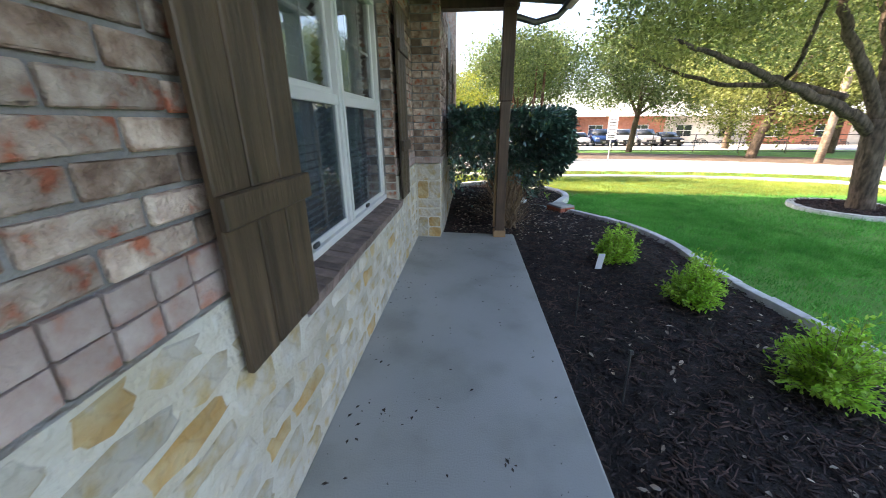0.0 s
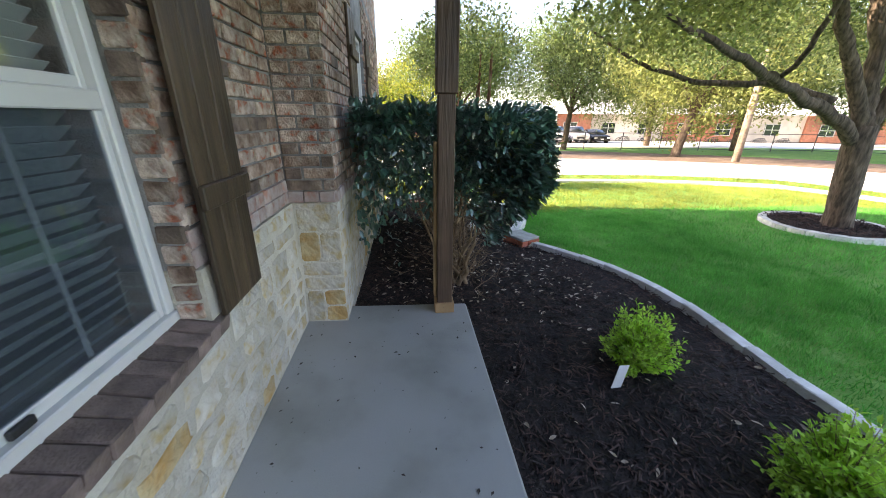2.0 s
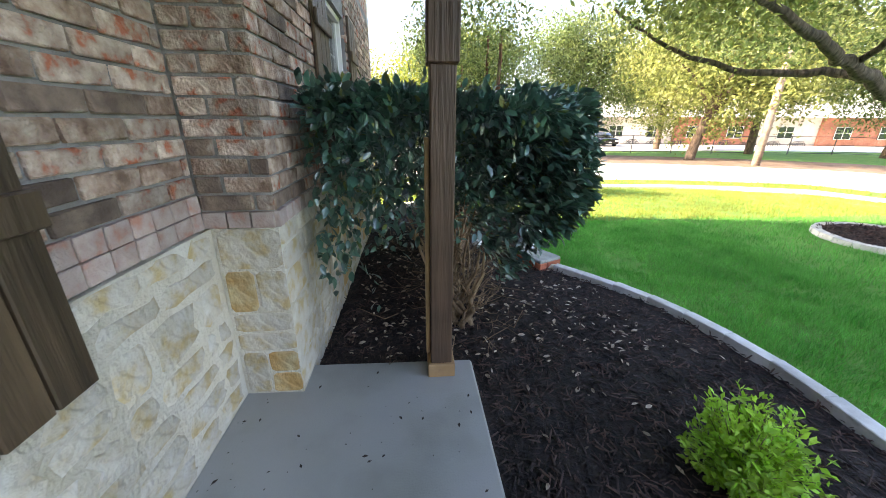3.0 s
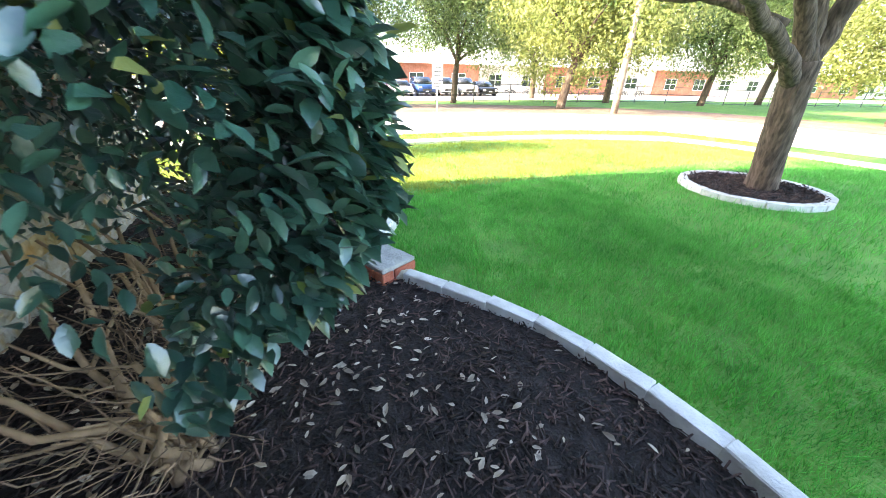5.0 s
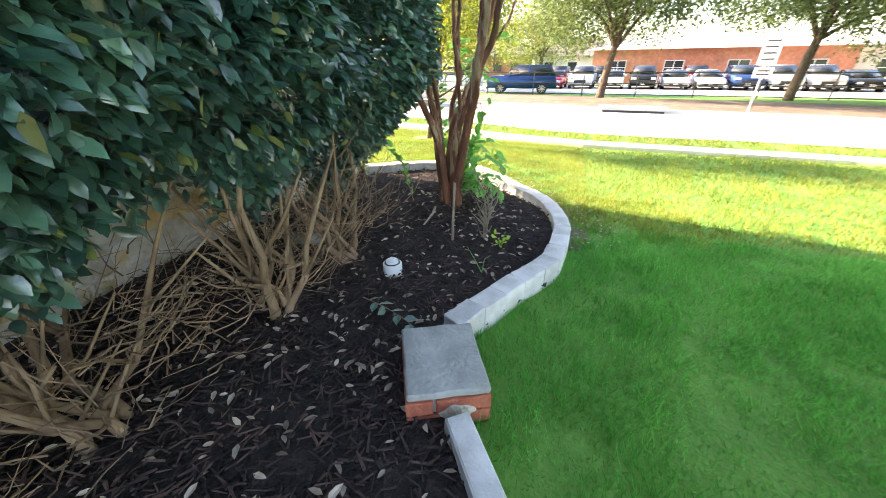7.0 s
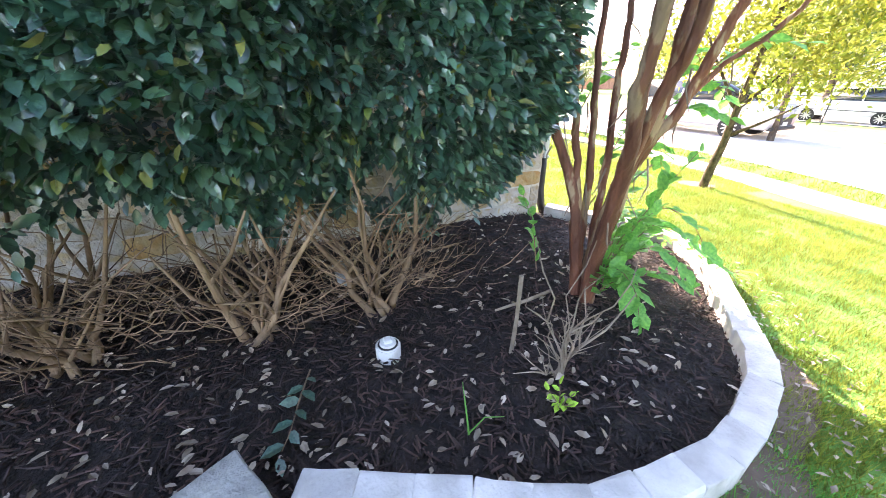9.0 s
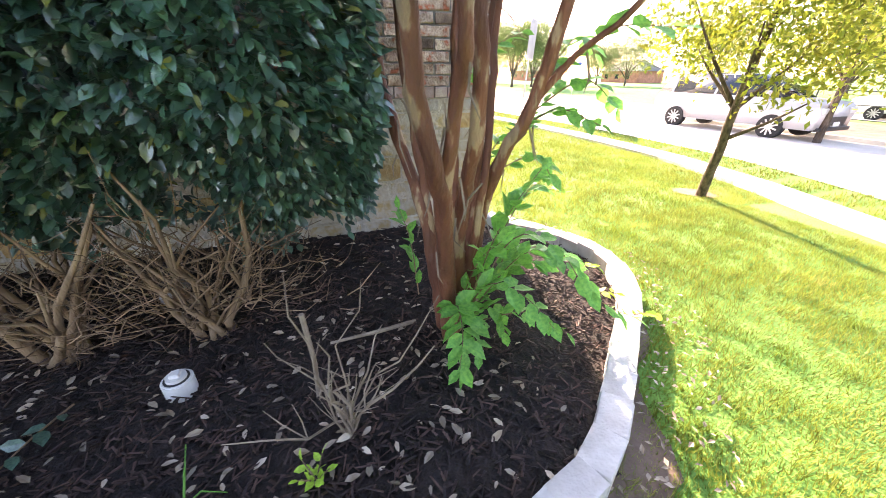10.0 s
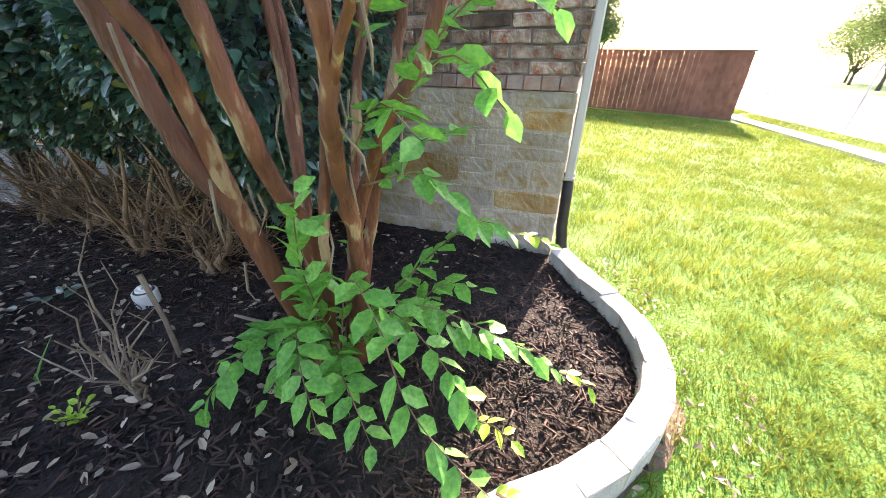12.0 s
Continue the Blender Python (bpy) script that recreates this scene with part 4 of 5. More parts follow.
stem(0.036, 0.015, (1.62, 8.7, -0.1), (1.60, 8.74, 0.42), (1.70, 8.78, 0.77), (1.77, 8.83, 0.93), (1.79, 8.86, 1.05), (1.84, 8.88, 1.23), (1.95, 8.95, 1.8), (2.0, 9.0, 2.3))
stem(0.026, 0.012, (1.61, 8.74, 0.5), (1.60, 8.79, 0.68), (1.61, 8.85, 0.79), (1.63, 8.93, 0.94), (1.57, 9.02, 1.12), (1.55, 9.15, 1.6), (1.5, 9.25, 2.2))
stem(0.026, 0.012, (1.58, 8.62, -0.1), (1.5, 8.66, 0.5), (1.42, 8.68, 0.95), (1.36, 8.7, 1.3), (1.3, 8.7, 2.2))
stem(0.028, 0.012, (1.6, 8.66, -0.1), (1.5, 8.76, 0.6), (1.42, 8.82, 1.0), (1.38, 8.85, 1.3), (1.3, 8.9, 2.2))
stem(0.014, 0.008, (1.77, 8.83, 0.95), (1.84, 8.95, 1.12), (1.94, 9.08, 1.27), (2.05, 9.2, 1.6))
stem(0.020, 0.012, (1.68, 8.66, 0.25), (1.70, 8.70, 0.6), (1.66, 8.74, 0.95), (1.62, 8.76, 1.3), (1.6, 8.8, 2.1))
n = 90
p0 = np.array([STEMS[k % len(STEMS)][1 + k % 3] for k in range(n)]) + rng.normal(0, 0.03, (n, 3))
for q in p0[:26]:
    q = Vector(q)
    e = q + Vector((rng.normal(0, 0.03), rng.normal(0, 0.04), -rng.uniform(0.08, 0.22)))
    bm = bmesh.new()
    tube(bm, [q, (q + e) / 2 + Vector(rng.normal(0, 0.012, 3)), e], [0.004, 0.004, 0.001], 4, False)
    part("bark_strip", bm, DEAD, crape, "loose curling strip of shed bark")
n = 5200
c = np.array([[1.65, 8.45, 2.45]])
d = unit(n) * np.array([0.85, 0.95, 0.62]) * rng.uniform(0.3, 1, (n, 1)) ** 0.6
pos = c + d
pos = pos[np.sin(pos[:, 0] * 9) * np.sin(pos[:, 1] * 8) * np.sin(pos[:, 2] * 10) > -0.25]
arrays("crown", *scatter(LEAF4, pos, rng.normal(0, 1, pos.shape), rng.normal(0, 0.6, pos.shape) + [0, 0, 1], rng.uniform(0.04, 0.07, len(pos))), OAK, crape, "olive green leafy crown")


def shoot(parent, pts, leaves, size, leaf, seed):
    """A leafy arching shoot: stem with single leaves in two ranks."""
    r = np.random.default_rng(seed)
    line = smooth_line(pts, 0.02)
    bm = bmesh.new()
    tube(bm, line[::2], np.linspace(0.004, 0.0015, len(line[::2])), 5)
    s = part("shoot", bm, TWIG, parent)
    k = np.linspace(len(line) * 0.12, len(line) - 1, leaves).astype(int)
    d = np.gradient(line, axis=0)[k]
    for i in range(leaves):
        t = Vector(d[i]).normalized()
        ax = (t.cross(Vector((0, 0, 1))) * (1 if i % 2 else -1) * (0.35 if i == leaves - 1 else 1) + t * 0.7 + Vector(r.normal(0, 0.22, 3)) - Vector((0, 0, 0.15))).normalized()
        up = Vector((0, 0, 1)) + Vector(r.normal(0, 0.35, 3))
        side = up.cross(ax).normalized()
        m = Matrix((ax, side, ax.cross(side))).transposed().to_4x4()
        grow = float(np.interp(i / leaves, [0, 0.3, 0.85, 1], [0.7, 1, 0.95, 0.55])) * r.uniform(0.8, 1.2)
        ob = new("leaf", leaf)
        ob.parent = s
        ob.matrix_local = Matrix.Translation(line[k[i]]) @ m @ Matrix.Scale(size * grow, 4)


SUCKERS = []
def sucker(*pts):
    SUCKERS.append(pts)
    shoot(crape, pts, 25 if len(pts) > 3 else 14, 0.098, FRESH_LEAF, 199 + len(SUCKERS))
sucker((1.68, 8.66, 0.0), (1.82, 8.7, 0.45), (1.88, 8.76, 0.65), (1.92, 8.82, 0.78))
sucker((1.68, 8.66, 0.0), (1.78, 8.82, 0.45), (1.88, 8.98, 0.42), (1.96, 9.1, 0.25), (2.0, 9.25, 0.14), (2.02, 9.38, 0.08))
sucker((1.68, 8.66, 0.0), (1.75, 8.9, 0.35), (1.8, 9.1, 0.3), (1.85, 9.27, 0.13))
sucker((1.66, 8.68, 0.0), (1.65, 8.95, 0.3), (1.6, 9.2, 0.25), (1.5, 9.48, 0.05))
sucker((1.70, 8.58, 0.0), (1.85, 8.55, 0.22), (2.0, 8.52, 0.2), (2.1, 8.47, 0.1))
sucker((1.68, 8.64, 0.0), (1.78, 8.74, 0.12), (1.83, 8.8, 0.0))
sucker((1.70, 8.62, 0.0), (1.86, 8.68, 0.3), (1.98, 8.78, 0.3), (2.06, 8.88, 0.18))
sucker((1.60, 8.72, 0.1), (1.5, 8.95, 0.4), (1.42, 9.12, 0.55), (1.36, 9.25, 0.5))
sucker((1.62, 8.8, 0.7), (1.6, 9.0, 0.75), (1.55, 9.15, 0.6))
sucker((1.62, 8.9, 0.9), (1.7, 9.1, 1.05), (1.75, 9.25, 0.95))
sucker((1.60, 8.95, 1.0), (1.55, 9.15, 1.2), (1.5, 9.3, 1.15))
sucker((1.66, 8.8, 0.8), (1.75, 8.95, 0.95), (1.85, 9.1, 0.9))
sucker((1.70, 8.6, 0.0), (1.78, 8.66, 0.35), (1.86, 8.74, 0.5))
sucker((1.62, 8.68, 0.0), (1.6, 8.9, 0.2), (1.55, 9.1, 0.18), (1.5, 9.25, 0.08))
sucker((1.50, 8.72, 0.6), (1.45, 8.9, 0.8), (1.4, 9.05, 0.85))
sucker((1.30, 8.7, 0.9), (1.25, 8.9, 1.15), (1.2, 9.1, 1.25))
sucker((1.34, 8.52, -0.05), (1.27, 8.5, 0.25), (1.2, 8.46, 0.42))
sucker((1.72, 8.66, 0.0), (1.9, 8.86, 0.15), (2.0, 9.0, 0.08))
sucker((1.75, 8.58, 0.0), (1.86, 8.6, 0.14), (1.98, 8.6, 0.06))
sucker((1.58, 8.8, 0.0), (1.5, 9.0, 0.3), (1.45, 9.15, 0.3))
sucker((1.75, 8.9, 1.05), (1.85, 9.05, 1.2), (1.98, 9.2, 1.2))

# lime tip leaves put sunlight into the colour of the sucker ends
for k, tip in enumerate(((2.0, 9.36, 0.09), (1.85, 9.27, 0.13), (1.5, 9.48, 0.05), (1.36, 9.26, 0.5))):
    x, y, z = tip
    shoot(crape, (tip, (x + 0.01, y + 0.05, z + 0.01), (x + 0.02, y + 0.1, z - 0.01)), 6, 0.055, LIME_LEAF, 260 + k)

# small sprig and dead shrub in front of it
sprig = thing("seedling", "small yellow-green leafy seedling in the mulch", "seedling", (2.21, 7.96, -0.08))
for k in range(5):
    a = k * 1.3
    shoot(sprig, ((0, 0, 0), (0.02 * math.cos(a), 0.02 * math.sin(a), 0.04), (0.05 * math.cos(a), 0.05 * math.sin(a), 0.075)), 6, 0.036, LIME_LEAF, 300 + k)
dead = thing("dead_shrub", "leafless grey dead shrub of bent twigs", "dead shrub", (2.08, 8.07, -0.08))
r = random.Random(11)
for k, (dx, dy, z) in enumerate(((-0.05, -0.2, 0.45), (-0.05, 0.1, 0.6), (0.02, 0.33, 0.52), (0.0, 0.12, 0.32), (0.05, 0.29, 0.36), (0.08, -0.06, 0.5), (-0.1, -0.1, 0.62), (0.1, 0.05, 0.4), (0.1, -0.34, 0.24), (0.04, -0.02, 0.34), (-0.04, 0.2, 0.44))):
    bm = bmesh.new()
    pts = [Vector((r.uniform(-.02, .02), r.uniform(-.02, .02), 0))] + [Vector((dx * f ** 1.4 + r.gauss(0, .022), dy * f ** 1.4 + r.gauss(0, .022), z * f ** 0.9)) for f in (0.2, 0.4, 0.6, 0.8, 1.0)]
    w = r.uniform(0.0035, 0.007)
    tube(bm, pts, [w, w * 0.95, w * 0.85, w * 0.7, w * 0.55, w * 0.3], 6)
    for _ in range(3):
        f = r.choice(pts[1:3])
        e = f + Vector((r.gauss(0, .06), r.gauss(0, .08), r.uniform(0.03, 0.14)))
        tube(bm, [f, (f + e) / 2 + Vector((0, r.gauss(0, .01), 0)), e], [w * 0.5, w * 0.4, w * 0.2], 5)
    part("twig", bm, DEAD, dead)
stub = thing("cut_stub", "cut grey stem stub standing in the mulch", "stub", (1.87, 7.97, -0.09))
bm = bmesh.new()
tube(bm, [(0, 0, 0), (0.0, 0.01, 0.2), (0.01, 0.0, 0.42)], [0.011, 0.009, 0.010], 7)
part("stem", bm, DEAD, stub)
for at, to in (((1.57, 8.44), (1.63, 8.03)),):
    st = thing("fallen_stick", "pale fallen stick on the mulch", "stick", (*at, -0.045))
    bm = bmesh.new()
    d = Vector((to[0] - at[0], to[1] - at[1], 0.02))
    tube(bm, [(0, 0, 0), d * 0.5 + Vector((0.02, 0.01, 0.012)), d], [0.011, 0.010, 0.006], 7)
    part("stick", bm, DEAD, st)

tw = thing("fallen_twig", "fallen hedge twig with green leaves on the mulch", "twig", (1.93, 7.02, -0.06))
shoot(tw, ((-0.27, 0.09, 0.02), (-0.12, 0.04, 0.03), (0, 0, 0.02), (0.08, -0.04, 0.01)), 9, 0.07, leaf_mesh("leaf", LEAF_BROAD, HEDGE), 320)
sp = thing("bent_sprout", "thin forked green sprout bent over the mulch", "sprout", (2.17, 7.59, -0.075))
bm = bmesh.new()
tube(bm, [(0, 0, 0), (-0.05, 0.01, 0.08), (-0.1, 0.02, 0.15)], [0.004, 0.003, 0.001], 5)
tube(bm, [(0, 0, 0.01), (0.0, 0.06, 0.06), (0.02, 0.13, 0.05)], [0.003, 0.0025, 0.001], 5)
part("stalk", bm, SUCKER, sp)

# white cleanout cap
cap = thing("cleanout_cap", "white plastic pipe cleanout cap in the mulch", "pipe cap", (1.662, 7.445, -0.1))
bm = bmesh.new()
bmesh.ops.create_cone(bm, cap_ends=True, radius1=0.056, radius2=0.056, depth=0.085, segments=28, matrix=Matrix.Translation((0, 0, 0.04)))
bmesh.ops.bevel(bm, geom=[e for e in bm.edges if e.calc_length() < 0.02], offset=0.005, segments=2, affect="EDGES")
part("collar", bm, PVC, cap, smooth=False)
bm = bmesh.new()
bmesh.ops.create_cone(bm, cap_ends=True, radius1=0.037, radius2=0.036, depth=0.012, segments=24, matrix=Matrix.Translation((0, 0, 0.091)))
box(bm, (-0.018, -0.018, 0.09), (0.018, 0.018, 0.112), 0.004)
part("plug", bm, PVC, cap)
# black disc stands in for shade in the gap round the plug
bm = bmesh.new()
bmesh.ops.create_cone(bm, cap_ends=True, radius1=0.046, radius2=0.046, depth=0.004, segments=24, matrix=Matrix.Translation((0, 0, 0.0825)))
part("recess", bm, BLACK, cap, "black disc for the shaded gap round the plug")
conduit = thing("pipe_end", "pale pipe end among the hedge twigs", "pipe", (1.2, 7.34, 0.1))
bm = bmesh.new()
tube(bm, [(-0.15, 0.0, 0.0), (0.0, 0, 0.02), (0.06, 0, 0.02)], [0.035, 0.035, 0.038], 14)
part("pipe", bm, SIGNBACK, conduit, smooth=True)

# ---- lime bushes in the bed ----
def lime_bush(x, y, s, seed, tag):
    t = thing("lime_bush", "small feathery lime-green shrub planted in mulch", "shrub", (x, y, -0.08), group="young shrubs in the bed")
    r = np.random.default_rng(seed)
    bm = bmesh.new()
    P, A = [], []
    for k in range(125):
        d = unit(1)[0]
        d[2] = abs(d[2]) * 1.1 + 0.25
        d /= np.linalg.norm(d)
        L = s * r.uniform(0.7, 1.15)
        e = d * L * np.array([0.75, 0.75, 1.35])
        m = e * 0.55 + [0, 0, 0.03]
        tube(bm, [(0, 0, 0), m, e], [0.0028, 0.002, 0.001], 4, False)
        for f in np.linspace(0.3, 1.0, 34):
            q = e * f + [0, 0, 0.05 * f * (1 - f)]
            P.append(q + r.normal(0, 0.014, 3))
            A.append(d * 0.6 + r.normal(0, 0.7, 3))
    tagged(part("stem_tangle", bm, TWIG, t), kind="stuff")
    P, A = np.array(P), np.array(A)
    arrays("foliage", *scatter(LEAF4, P, A, r.normal(0, 0.5, A.shape) + [0, 0, 1], r.uniform(0.022, 0.048, len(P))), LIME, t)
    if tag:
        bm = bmesh.new()
        box(bm, (tag[0] - 0.035, tag[1] - 0.0012, 0.0), (tag[0] + 0.035, tag[1] + 0.0012, 0.17), 0, pose(0, 0, 0, 4, 5, tag[2]))
        part("plant_tag", bm, WHITE, t, "white plastic plant tag")
lime_bush(2.18, 4.31, 0.31, 1, (-0.24, -0.12, 8))
lime_bush(2.45, 3.42, 0.31, 2, None)
lime_bush(2.56, 2.42, 0.33, 3, (0.2, -0.16, 8))
for x, y, h, lean in ((1.42, 3.05, 0.36, 3), (1.47, 2.3, 0.3, 14)):
    st = thing("irrigation_stake", "thin dark irrigation stake in the mulch", "stake", (x, y, -0.1))
    st.rotation_euler = (radians(-lean), radians(lean * 0.4), 0)
    bm = bmesh.new()
    tube(bm, [(0, 0, 0), (0, 0, h)], [0.006, 0.006], 8)
    box(bm, (-0.012, -0.012, h - 0.01), (0.012, 0.012, h + 0.012), 0.003)
    part("rod", bm, BLACK, st)

# ---- trees ----
def limb(bm, pts, r0, r1, seg=10, wob=0.02):
    line = smooth_line(pts, max(0.12, r0))
    tube(bm, line + rng.normal(0, wob * r0, line.shape), np.linspace(r0, r1, len(line)), seg)


def crown(name, blobs, count, size, mat, parent, label="", squash=0.75):
    """Leaves gathered in clumps on the shells of several lobes, with gaps."""
    P = []
    tot = sum(b[3] ** 2 for b in blobs)
    for x, y, z, r in blobs:
        k = max(10, int(count * r * r / tot / 14))
        d = unit(k) * rng.uniform(0.45, 1.0, (k, 1)) ** 0.5 * np.array([r, r, r * squash])
        cl = np.array([x, y, z]) + d
        P.append(np.repeat(cl, 14, 0) + rng.normal(0, size * 1.7, (k * 14, 3)))
    P = np.concatenate(P)
    n = len(P)
    return arrays(name, *scatter(LEAF4, P, rng.normal(0, 1, (n, 3)) - [0, 0, 0.3], rng.normal(0, 0.7, (n, 3)) + [0, 0, 0.8], size * rng.uniform(0.7, 1.3, n)), mat, parent, label)


oak = thing("oak_tree", "large live oak with leaning trunk inside the ring", "tree", (-0.36, -0.2, 0.0))
BOUGHS = (
    (((7.76, 7.4, -0.2), (7.70, 7.4, 0.15), (7.62, 7.4, 0.6), (7.55, 7.4, 1.0), (7.51, 7.4, 1.4)), 0.215, 0.2),
    (((7.5, 7.4, 1.15), (6.95, 7.38, 1.5), (6.3, 7.32, 1.74), (5.5, 7.15, 1.98), (4.6, 6.9, 2.22), (3.8, 6.7, 2.42)), 0.15, 0.035),
    (((7.5, 7.4, 1.35), (7.1, 7.45, 2.05), (6.5, 7.4, 2.8), (6.0, 7.3, 3.7), (5.4, 7.0, 4.6)), 0.15, 0.04),
    (((7.51, 7.4, 1.35), (7.4, 7.5, 2.3), (7.1, 7.6, 3.2), (6.9, 8.0, 4.6), (6.9, 8.4, 5.6)), 0.17, 0.05),
    (((7.51, 7.4, 1.3), (7.66, 7.38, 1.65), (7.8, 7.3, 2.3), (8.2, 7.2, 3.0), (8.8, 7.1, 3.6), (9.8, 6.9, 4.4)), 0.17, 0.05),
    (((6.9, 7.4, 1.7), (6.4, 7.9, 1.95), (5.6, 8.3, 2.0), (4.7, 8.6, 2.3), (4.0, 8.9, 2.8)), 0.09, 0.025),
    (((7.9, 7.3, 2.3), (8.4, 8.2, 3.0), (9.2, 9.3, 3.5)), 0.09, 0.03),
    (((5.75, 7.2, 1.93), (5.62, 6.85, 2.15), (5.3, 6.3, 2.75), (5.05, 5.6, 3.1), (4.6, 5.1, 3.3)), 0.05, 0.015),
)
bm = bmesh.new()
pts, r0, r1 = BOUGHS[0]
limb(bm, pts, r0 * 0.8, r1 * 0.8, 18)
for v in bm.verts:
    v.co += Vector(noise.noise_vector(v.co * 7)) * 0.012 + (v.co - Vector((7.6, 7.4, v.co.z))) * 0.3 * max(0.0, 0.15 - v.co.z)
part("trunk", bm, BARK, oak, "rough grey-brown bark", True)
for pts, r0, r1 in BOUGHS[1:]:
    bm = bmesh.new()
    limb(bm, pts, r0 * 0.66, r1 * 0.7, 10, 0.12)
    part("limb", bm, BARK, oak, smooth=True)
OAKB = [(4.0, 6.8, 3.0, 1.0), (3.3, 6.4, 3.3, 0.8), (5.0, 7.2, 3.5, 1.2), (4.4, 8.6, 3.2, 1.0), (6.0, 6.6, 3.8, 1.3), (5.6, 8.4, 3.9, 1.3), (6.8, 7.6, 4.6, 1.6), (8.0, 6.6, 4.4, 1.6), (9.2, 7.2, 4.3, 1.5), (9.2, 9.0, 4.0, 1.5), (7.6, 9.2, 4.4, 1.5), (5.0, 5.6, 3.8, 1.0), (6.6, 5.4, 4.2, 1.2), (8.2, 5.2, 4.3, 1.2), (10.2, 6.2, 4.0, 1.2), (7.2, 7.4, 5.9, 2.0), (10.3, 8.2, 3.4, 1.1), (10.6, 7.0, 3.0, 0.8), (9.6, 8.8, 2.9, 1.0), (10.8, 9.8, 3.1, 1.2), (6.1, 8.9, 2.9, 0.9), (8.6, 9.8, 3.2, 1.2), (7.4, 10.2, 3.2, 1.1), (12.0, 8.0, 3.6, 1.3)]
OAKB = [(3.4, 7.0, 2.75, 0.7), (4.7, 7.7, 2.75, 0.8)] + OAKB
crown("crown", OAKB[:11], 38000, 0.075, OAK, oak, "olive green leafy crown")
# remaining lobes use darker leaves: shade put into the colour
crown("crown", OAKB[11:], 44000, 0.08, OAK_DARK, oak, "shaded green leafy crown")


def street_tree(x, y, h, w, trunk_r, mat, seed, lean=0.0, leaves=34000, name="street_tree", label="mature street tree with rounded green crown", clear=None):
    t = thing(name, label, "tree", (x, y, float(zg(x, y)) - 0.05), group="trees across the street")
    r = random.Random(seed)
    clear = clear or h * 0.34
    bm = bmesh.new()
    limb(bm, ((0, 0, 0), (lean * 0.4, 0, clear * 0.5), (lean, 0, clear)), trunk_r, trunk_r * 0.75, 10)
    part("trunk", bm, BARK, t, smooth=True)
    blobs = []
    for k in range(7):
        a = k * math.tau / 6 + r.uniform(-.3, .3)
        rad = w * 0.5 * r.uniform(0.45, 0.72) if k < 6 else 0.1
        e = (lean + rad * math.cos(a), rad * math.sin(a), h * r.uniform(0.44, 0.75) if k < 6 else h * 0.8)
        bm = bmesh.new()
        limb(bm, ((lean, 0, clear * 0.92), (lean + rad * 0.4 * math.cos(a), rad * 0.4 * math.sin(a), clear + (e[2] - clear) * 0.55), e), trunk_r * 0.5, trunk_r * 0.12, 6)
        part("branch", bm, BARK, t, smooth=True)
        blobs.append((*e, w * r.uniform(0.24, 0.34)))
    for k in range(5):
        a = r.uniform(0, math.tau)
        blobs.append((lean + w * 0.22 * math.cos(a), w * 0.22 * math.sin(a), h * r.uniform(0.7, 0.9), w * r.uniform(0.17, 0.24)))
    crown("crown", blobs, leaves, 0.045 * w ** 0.5 + 0.06, mat, t, squash=0.8)
    return t


STREET = ((3.9, 28.5, 7.8, 8.6, 0.22, OAK_DARK, 1, 0.3), (13.2, 30.5, 8.8, 9.4, 0.24, OAK_DARK, 2, 0.2), (16.6, 22.6, 8.0, 10.4, 0.27, OAK, 3, 0.6), (26.6, 29, 9.0, 9.5, 0.3, OAK, 4, 0.0),
          (33.4, 25.5, 8.6, 9.0, 0.28, OAK_DARK, 5, 0.5), (44, 27, 9.5, 10, 0.3, OAK, 6, 0.6), (29, 13, 8, 9, 0.26, OAK, 7, 0.2), (44, 14, 9, 10, 0.3, OAK_DARK, 8, 0.3), (58, 20, 9.5, 11, 0.3, OAK, 9, 0.0),
          (36, 2, 9, 10, 0.3, OAK, 10, 0.0), (-8, 36, 7.5, 8, 0.22, OAK_DARK, 11, 0.0), (-2, 58, 9, 10, 0.3, OAK, 12, 0.0), (24, 36, 9, 9, 0.3, OAK, 13, 0.0))
for row in STREET:
    street_tree(*row)
for x, y, h, w, k in ((-52, 38, 9.5, 10, 20), (-56, 44, 10, 11, 21), (-72, 58, 9, 9, 22), (-66, 66, 8, 8, 23), (-70, 44, 10, 10, 24), (-36, 60, 9, 10, 25), (-84, 50, 9, 11, 26), (-26, 70, 9, 11, 27), (-62, 70, 10, 12, 28), (-14, 80, 10, 12, 29), (-24, 5, 8, 4.5, 30), (-30, 9.5, 6.5, 3, 31)):
    street_tree(x, y, h, w, 0.22, OAK_DARK, k, 0.0, 20000, label="distant park tree with dark green crown", clear=1.5)
sap = thing("sapling", "young street sapling with yellowing backlit leaves", "tree", (-0.08, 12.6, -0.34))
bm = bmesh.new()
limb(bm, ((0, 0, 0), (0.09, -0.12, 0.3), (0.24, -0.3, 0.72), (0.3, -0.4, 0.95), (0.4, -0.5, 1.5), (0.5, -0.55, 2.3)), 0.06, 0.02, 10)
part("trunk", bm, BARK, sap, smooth=True)
for e in ((0.95, -0.5, 1.2), (-0.4, -0.3, 1.7), (0.8, 0.0, 2.0), (-0.1, -0.9, 2.1), (0.7, -1.0, 1.8)):
    bm = bmesh.new()
    o = (0.25, -0.32, 0.78) if e[0] > 0.9 else (0.32, -0.42, 1.1)
    limb(bm, (o, (o[0] + (e[0] - o[0]) * 0.6, o[1] + (e[1] - o[1]) * 0.6, o[2] + (e[2] - o[2]) * 0.55), e), 0.024, 0.006, 6)
    part("branch", bm, BARK, sap, smooth=True)
